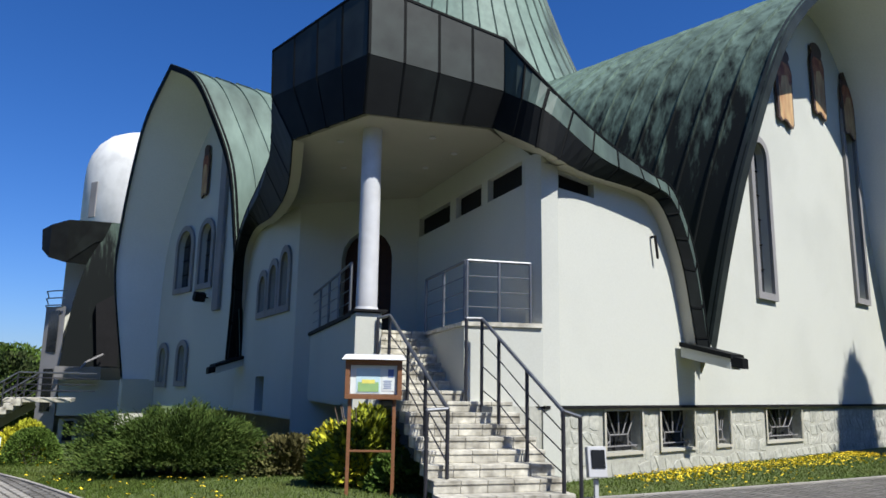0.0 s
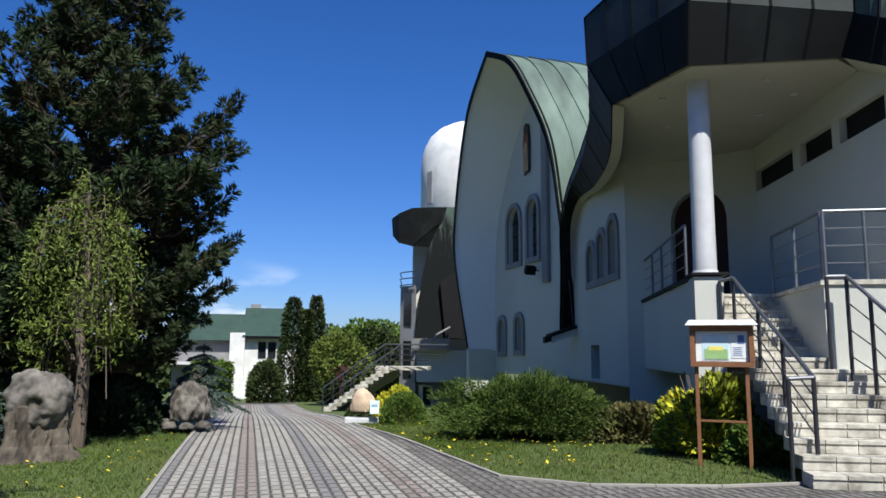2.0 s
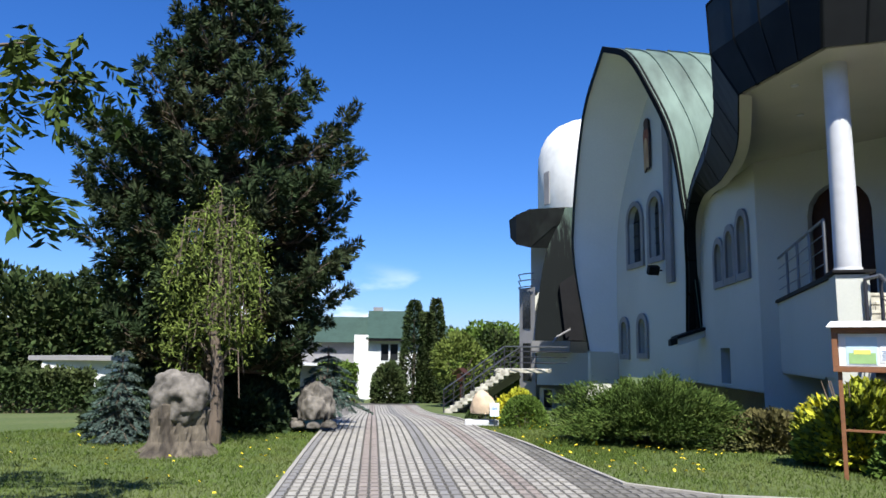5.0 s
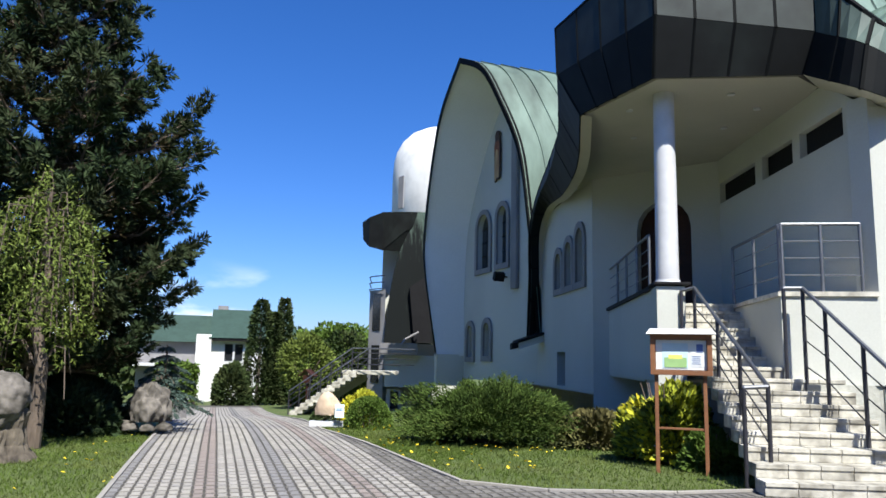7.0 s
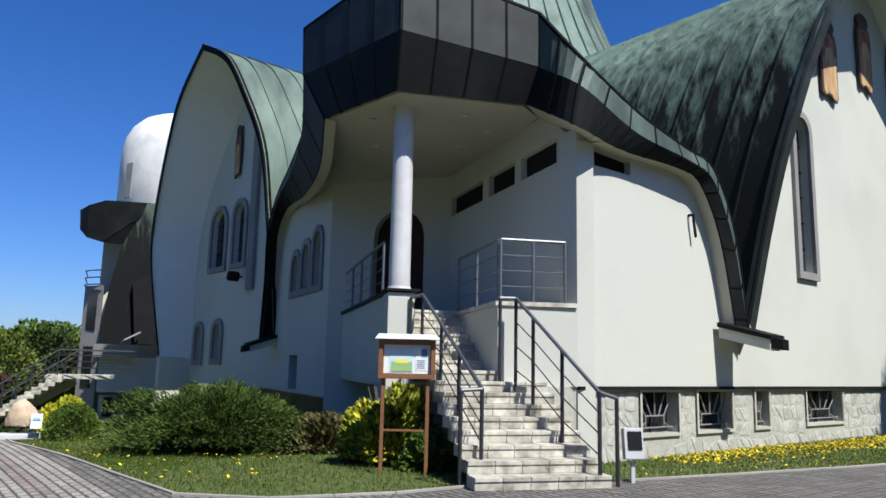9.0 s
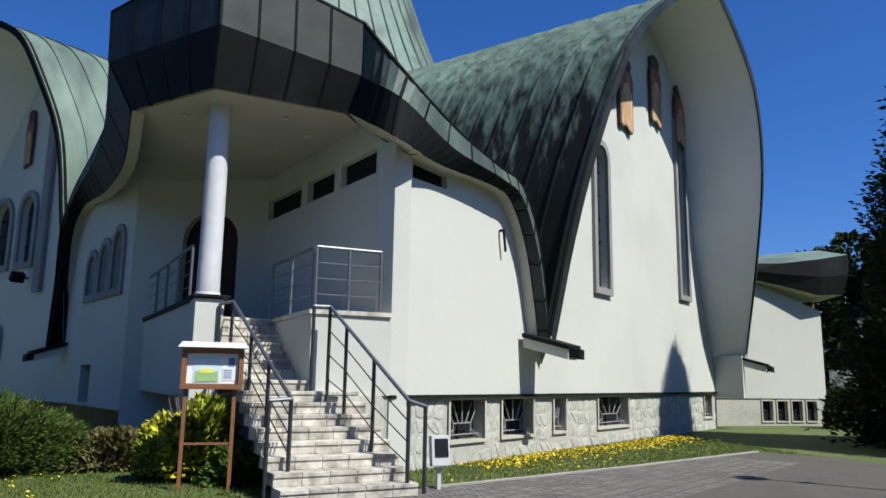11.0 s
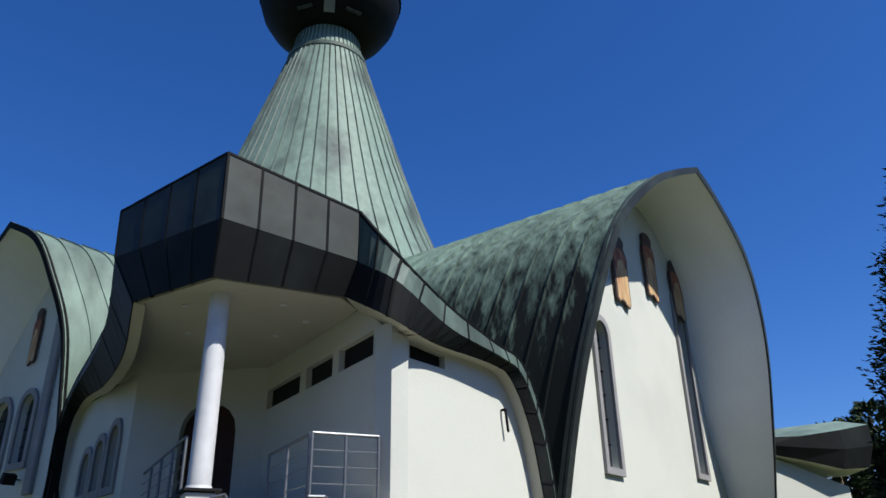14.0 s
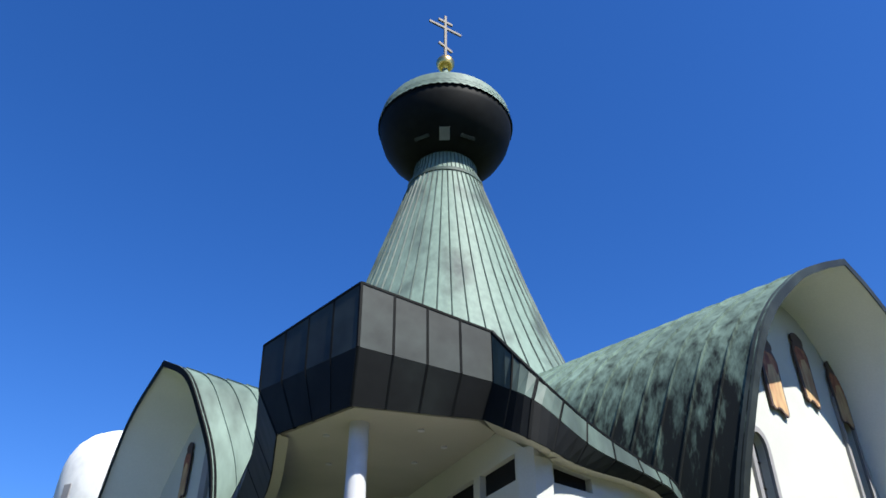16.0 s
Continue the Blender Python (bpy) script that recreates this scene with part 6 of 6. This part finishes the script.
for off in (0.0, 1.6):
    rl = thing("railing", "dark metal railing of the far steps", "railing", "stair railings")
    lo = Vector((s0.x, s0.y + off, ground_z(s0.x, s0.y)))
    hi = Vector((s1.x, s1.y + off, zt))
    end = hi + Vector((2.2, 0.2, 0))
    for k in range(7):
        b = lo.lerp(hi, k / 6)
        bm = bmesh.new()
        add_tube(bm, b - Vector((0, 0, 0.1)), b + Vector((0, 0, 1.0)), 0.025, seg=6)
        part("post", bm, DARK_STEEL, rl)
    for f in (0.3, 0.55, 0.8, 1.0):
        bm = bmesh.new()
        up = Vector((0, 0, f))
        add_path(bm, [lo + up, hi + up, end + up], 0.028 if f == 1.0 else 0.018, 6)
        part("rail", bm, STEEL if f == 1.0 else DARK_STEEL, rl)


def wayside_shrine():
    ob = thing("wayside_shrine", "small dark brown wooden shrine with a pitched roof on a post", "shrine")
    p = polar(-30.25, 36.0)
    at = gz(p.x, p.y)
    bm = bmesh.new()
    add_box(bm, Matrix.Translation(at + Vector((0, 0, 0.75))), (0.10, 0.10, 1.6), 0.01)
    part("post", bm, DOOR_WOOD, ob)
    bm = bmesh.new()
    add_box(bm, Matrix.Translation(at + Vector((0, 0, 1.55))), (0.36, 0.30, 0.36), 0.01)
    part("box", bm, DOOR_WOOD, ob)
    for sgn in (-1, 1):
        bm = bmesh.new()
        add_box(bm, Matrix.Translation(at + Vector((sgn * 0.19, 0, 1.84))) @ Matrix.Rotation(radians(38 * sgn), 4, "Y"), (0.52, 0.5, 0.04), 0.006)
        part("roof_board", bm, DOOR_WOOD, ob)


wayside_shrine()


# ---- white house at the end of the drive ----
def far_house():
    ob = thing("house", "two-storey white house with a green sheet roof", "house")
    a, b = PW(-38.25, 60, 0), PW(-31.4, 60, 0)
    d = (b - a).normalized()
    n = Vector((d.y, -d.x, 0))
    F = lambda s, e, z: a + d * s + n * e + Vector((0, 0, z))
    w = (b - a).length
    z0, ze, zr = -2.4, 2.75, 5.1
    part("wall", pierced(F, rect_loop(1.0, w, z0, ze), [rect_loop(2.0, 2.6, 1.0, 2.3), rect_loop(2.75, 3.35, 1.0, 2.3), rect_loop(5.6, 6.5, 0.9, 2.2)], 0.3), WHITE_WALL, ob)
    for x0, x1 in ((2.0, 2.6), (2.75, 3.35), (5.6, 6.5)):
        window(F, x0, x1, 1.0 if x0 < 5 else 0.9, 2.3 if x0 < 5 else 2.2, ob, frame_w=0.06, e=0.03, arched=False, recess=0.15, mullions=0, rails=0, mat=PALE)
    part("wall", prism([F(-0.1, 0.6, z0), F(1.0, 0.6, z0), F(1.0, -6, z0), F(-0.1, -6, z0)], [F(-0.1, 0.6, 3.0), F(1.0, 0.6, 3.0), F(1.0, -6, 3.0), F(-0.1, -6, 3.0)]), WHITE_WALL, ob, "projecting white pier")
    part("roof", prism([F(0.8, 0.7, ze), F(w + 0.3, 0.7, ze), F(w + 0.3, -8, ze), F(0.8, -8, ze)], [F(0.85, -2.6, zr), F(w - 0.2, -2.6, zr), F(w - 0.2, -5, zr), F(0.85, -5, zr)]), ROOF_GREEN, ob, "green sheet metal roof")
    # black strip drawn as the shade under the eave
    part("eave_shade_strip", prism([F(1.0, 0.62, ze - 0.22), F(w + 0.2, 0.62, ze - 0.22), F(w + 0.2, 0.0, ze - 0.22), F(1.0, 0.0, ze - 0.22)], [F(1.0, 0.62, ze - 0.004), F(w + 0.2, 0.62, ze - 0.004), F(w + 0.2, 0.0, ze - 0.004), F(1.0, 0.0, ze - 0.004)]), BLACK, ob)
    part("wing_wall", prism([F(-4.5, -1.5, z0), F(0.0, -1.5, z0), F(0, -8, z0), F(-4.5, -8, z0)], [F(-4.5, -1.5, 2.4), F(0.0, -1.5, 2.4), F(0, -8, 2.4), F(-4.5, -8, 2.4)]), TRIM, ob)
    part("wing_roof", prism([F(-5, -0.8, 2.41), F(0.9, -0.8, 2.41), F(0.9, -8, 2.41), F(-5, -8, 2.41)], [F(-4.6, -3.5, 4.6), F(0.9, -3.5, 4.6), F(0.9, -5.5, 4.6), F(-4.6, -5.5, 4.6)]), ROOF_GREEN, ob)
    part("balcony", prism([F(-4.6, 0.2, 0.55), F(0.0, 0.2, 0.55), F(0, -1.5, 0.55), F(-4.6, -1.5, 0.55)], [F(-4.6, 0.2, 0.75), F(0.0, 0.2, 0.75), F(0, -1.5, 0.75), F(-4.6, -1.5, 0.75)]), PALE, ob)
    part("chimney", prism([F(1.2, -3.4, zr - 0.3), F(2.0, -3.4, zr - 0.3), F(2.0, -4, zr - 0.3), F(1.2, -4, zr - 0.3)], [F(1.2, -3.4, zr + 0.35), F(2.0, -3.4, zr + 0.35), F(2.0, -4, zr + 0.35), F(1.2, -4, zr + 0.35)]), TRIM, ob)


far_house()


def garage():
    ob = thing("garage", "low flat-roofed pale garage behind the hedge", "garage")
    a, b = PW(-59.8, 40, 0), PW(-55.4, 40, 0)
    z = ground_z(a.x, a.y)
    part("wall", prism([a + Vector((0, 0, z)), b + Vector((0, 0, z)), b + Vector((-3, 3, z)), a + Vector((-3, 3, z))], [a + Vector((0, 0, z + 2.2)), b + Vector((0, 0, z + 2.2)), b + Vector((-3, 3, z + 2.2)), a + Vector((-3, 3, z + 2.2))]), WHITE_WALL, ob)
    part("roof", prism([a + Vector((-0.3, -0.5, z + 2.21)), b + Vector((0.4, -0.4, z + 2.21)), b + Vector((-3, 3, z + 2.21)), a + Vector((-3, 3, z + 2.21))], [a + Vector((-0.3, -0.5, z + 2.42)), b + Vector((0.4, -0.4, z + 2.42)), b + Vector((-3, 3, z + 2.42)), a + Vector((-3, 3, z + 2.42))]), TRIM, ob)


garage()


def blue_house():
    ob = thing("house", "small pale blue house among the trees", "house")
    a, b = PW(-29.5, 66, 0), PW(-26.5, 66, 0)
    z = -2.6
    part("wall", prism([a + Vector((0, 0, z)), b + Vector((0, 0, z)), b + Vector((-1, 5, z)), a + Vector((-1, 5, z))], [a + Vector((0, 0, 1.4)), b + Vector((0, 0, 1.4)), b + Vector((-1, 5, 1.4)), a + Vector((-1, 5, 1.4))]), BLUE_PALE, ob)
    part("roof", prism([a + Vector((-0.3, -0.4, 1.41)), b + Vector((0.3, -0.4, 1.41)), b + Vector((-1, 5, 1.41)), a + Vector((-1, 5, 1.41))], [a + Vector((-0.3, 2.2, 2.6)), b + Vector((0.3, 2.2, 2.6)), b + Vector((0.2, 2.6, 2.6)), a + Vector((-0.3, 2.6, 2.6))]), TRIM, ob)


blue_house()


# ---- lawn detail ----
def lawn_blades(name, label, boxes, per_m2, seed, h=0.055):
    rng = np.random.default_rng(seed)
    pts = []
    for x0, x1, y0, y1 in boxes:
        n = int((x1 - x0) * (y1 - y0) * per_m2)
        for x, y in zip(rng.uniform(x0, x1, n), rng.uniform(y0, y1, n)):
            if not inside(x, y) and not (y > 15.5 and x > -2.5 and x < 2):
                pts.append((x, y, ground_z(x, y) - 0.035))
    pts = np.array(pts)
    n = len(pts)
    a = rng.uniform(0, 6.28, n)
    side = np.stack([np.cos(a), np.sin(a), np.zeros(n)], 1) * 0.008
    tip = pts + np.stack([rng.normal(size=n) * 0.03, rng.normal(size=n) * 0.03, h * rng.uniform(0.5, 1.3, n)], 1)
    verts = np.stack([pts - side, pts + side, tip], 1).reshape(-1, 3)
    me = bpy.data.meshes.new(name)
    me.from_pydata(verts.tolist(), [], np.arange(n * 3).reshape(-1, 3).tolist())
    me.materials.append(BLADE)
    return tagged(new(name, me), label, "grass", kind="stuff")


lawn_blades("grass", "short green lawn grass beside the drive", [(-8.5, 1.0, 9.2, 14.5), (-10, -4, 12, 17.5), (2.5, 13.0, 11.0, 21.0)], 520, 61)
lawn_blades("grass", "short green lawn grass under the trees", [(-16.0, -4.0, 4.0, 13.0)], 520, 62)


def dandelions(label, spots, seed):
    rng = np.random.default_rng(seed)
    verts, faces = [], []
    for x0, x1, y0, y1, n in spots:
        for x, y in zip(rng.uniform(x0, x1, n), rng.uniform(y0, y1, n)):
            if inside(x, y):
                continue
            z = ground_z(x, y) + rng.uniform(0.02, 0.08)
            r = rng.uniform(0.016, 0.030)
            tx, ty = rng.normal() * 0.3, rng.normal() * 0.3 - 0.3
            b = len(verts)
            verts.append((x, y, z + 0.012))
            for k in range(7):
                a = 6.283 * k / 7
                px, py = r * math.cos(a), r * math.sin(a)
                verts.append((x + px, y + py, z - tx * px - ty * py * -1))
            faces += [(b, b + 1 + k, b + 1 + (k + 1) % 7) for k in range(7)]
    tagged(quick("dandelions", verts, faces, PETAL), label, "flowers", kind="stuff")


def facade_patch(n, seed):
    """Flowers in a strip before the sunny wall."""
    rng = np.random.default_rng(seed)
    out = []
    for _ in range(n):
        s, e = rng.uniform(1.6, 12.5), abs(rng.normal()) * 0.7 + 0.25
        p = FR(s, e + 0.25 * (s > 7), 0)
        out.append((p.x - 0.05, p.x + 0.05, p.y - 0.05, p.y + 0.05, 1))
    return out


dandelions("dense yellow dandelions along the sunny wall", facade_patch(1500, 71), 72)
dandelions("scattered yellow dandelions in the lawn", [(-6.5, -2.5, 10.0, 13.4, 90), (-9.5, -6, 13, 17, 40), (-14, -6.5, 5, 13, 90), (-9.45, -9.2, 16.1, 16.5, 14), (3, 9, 11.5, 15, 60)], 73)


# ---- kerbs ----
def kerb(line, label):
    ob = thing("kerb", label, "kerb", kind="structure")
    for (x0, y0), (x1, y1) in zip(line, line[1:]):
        a, b = Vector((x0, y0, 0)), Vector((x1, y1, 0))
        n = max(1, round((b - a).length / 1.0))
        for k in range(n):
            p, q = a.lerp(b, k / n), a.lerp(b, (k + 1) / n)
            p.z, q.z = ground_z(p.x, p.y), ground_z(q.x, q.y)
            bm = bmesh.new()
            add_box(bm, Matrix.Translation((p + q) / 2 - Vector((0, 0, 0.04))) @ (q - p).to_track_quat("X", "Z").to_matrix().to_4x4(), ((q - p).length - 0.008, 0.06, 0.13), 0.006)
            part("kerb_stone", bm, PAVER, ob)


kerb(PAVED[1:5], "grey concrete edging of the drive")
kerb(PAVED[6:15], "grey concrete edging of the lawn")
kerb(PAVED[15:19], "grey concrete edging of the flower lawn")


# ---- fieldstones of the plinth ----
def fieldstones():
    rng = np.random.default_rng(91)
    nx, nz = 60, 5
    s0, s1, z0, z1 = 0.1, R_END - 0.15, -0.45, PLINTH - 0.08
    gx = np.linspace(s0, s1, nx + 1)
    g = np.zeros((nz + 1, nx + 1, 2))
    for j in range(nz + 1):
        for i in range(nx + 1):
            g[j, i] = (gx[i] + (0.16 if j % 2 else 0) + rng.normal() * 0.085, z0 + (z1 - z0) * j / nz + (rng.normal() * 0.065 if 0 < j < nz else 0))
    holes = [(a - 0.09, b + 0.09) for a, b in BASE_WIN]
    for j in range(nz):
        for i in range(nx):
            q = [g[j, i], g[j, i + 1], g[j + 1, i + 1], g[j + 1, i]]
            c = sum(q) / 4
            if any(max(p[0] for p in q) > a and min(p[0] for p in q) < b and max(p[1] for p in q) > 0.34 for a, b in holes):
                if not any(a > c[0] or c[0] > b for a, b in holes if abs((a + b) / 2 - c[0]) < 1.5):
                    continue
                a, b = min(holes, key=lambda h: abs((h[0] + h[1]) / 2 - c[0]))
                lo, hi = (-99, a) if c[0] < (a + b) / 2 else (b, 99)
                q = [np.array((min(max(p[0], lo), hi), p[1])) for p in q]
                if max(p[0] for p in q) - min(p[0] for p in q) < 0.1:
                    continue
                c = sum(q) / 4
            ring_pts = []
            for k in range(4):
                p, n = q[k], q[(k + 1) % 4]
                ring_pts += [p + (c - p) * 0.17 + (n - p) * 0.06, p + (n - p) * 0.5 + (c - (p + n) / 2) * rng.uniform(0.06, 0.16)]
            out = -0.06 + rng.uniform(0.004, 0.013)
            bm = bmesh.new()
            a = [bm.verts.new(FR(p[0], -0.065, p[1])) for p in ring_pts]
            b = [bm.verts.new(FR(*(p + (c - p) * 0.10)[:1], out, (p + (c - p) * 0.10)[1])) for p in ring_pts]
            m = bm.verts.new(FR(c[0], out + 0.005, c[1]))
            for k in range(8):
                l = (k + 1) % 8
                bm.faces.new((a[k], a[l], b[l], b[k]))
                bm.faces.new((b[k], b[l], m))
            part("fieldstone", bm, FIELDSTONE, plinth)


fieldstones()


# ---- concrete blocks of the drive and the yard ----
def pavers():
    ax = Vector((-0.598, 0.801, 0))
    sd = Vector((0.801, 0.598, 0))
    start = Vector((-6.15, 6.2, 0))
    wide, long, gap, cross = 0.1333, 0.27, 0.020, 0.075
    kinds = (PAVER, PAVER_RED, PAVER_DARK, PAVER_YARD)
    # a block with waisted long sides, so that neighbours lock together
    h, g = (wide - gap) / 2, (long - cross) / 2
    outline = [(-h, -g), (h, -g), (h - 0.012, -g * 0.5), (h - 0.012, g * 0.5), (h, g), (-h, g), (-h + 0.012, g * 0.5), (-h + 0.012, -g * 0.5)]
    ring_faces = [tuple(range(8))] + [(k, 8 + k, 8 + (k + 1) % 8, (k + 1) % 8) for k in range(8)]
    shared = {}
    for mat in kinds:
        me = bpy.data.meshes.new("paver")
        me.from_pydata([(x, y, z) for z in (0, -0.03) for x, y in outline], [], ring_faces)
        me.materials.append(mat)
        shared[mat.name] = me
    joined = {m.name: ([], []) for m in kinds}
    turn = Matrix.Rotation(math.atan2(sd.y, sd.x), 4, "Z")
    rng = np.random.default_rng(17)
    singles = 0
    for j in range(-16, 141):
        for i in range(-9, 138):
            c = start + ax * (j * long) + sd * (i * wide + 0.07)
            if not inside(c.x, c.y) or c.y < 3.5 or (i > 45 and j > 7) or c.length > 44:
                continue
            name = PAVER.name
            if i in (7, 8, 21, 22):
                name = PAVER_RED.name
            elif i in (0, 14, 15):
                name = PAVER_DARK.name
            elif i > 26:
                name = PAVER_YARD.name
            c.z = ground_z(c.x, c.y) + rng.normal() * 0.001
            if singles < 300 and 4 <= j < 30 and 0 <= i < 16:
                ob = new("paver", shared[name])
                ob.matrix_world = Matrix.Translation(c) @ turn
                ob.parent = paving
                singles += 1
                continue
            v, f = joined[name]
            b = len(v)
            for dz in (0, -0.03):
                for a0, b0 in outline:
                    p = c + sd * a0 + ax * b0
                    v.append((p.x, p.y, p.z + dz))
            f += [tuple(b + q for q in face) for face in ring_faces]
    for m in kinds:
        v, f = joined[m.name]
        tagged(quick("paver_field", v, f, m, paving), kind="stuff")


pavers()
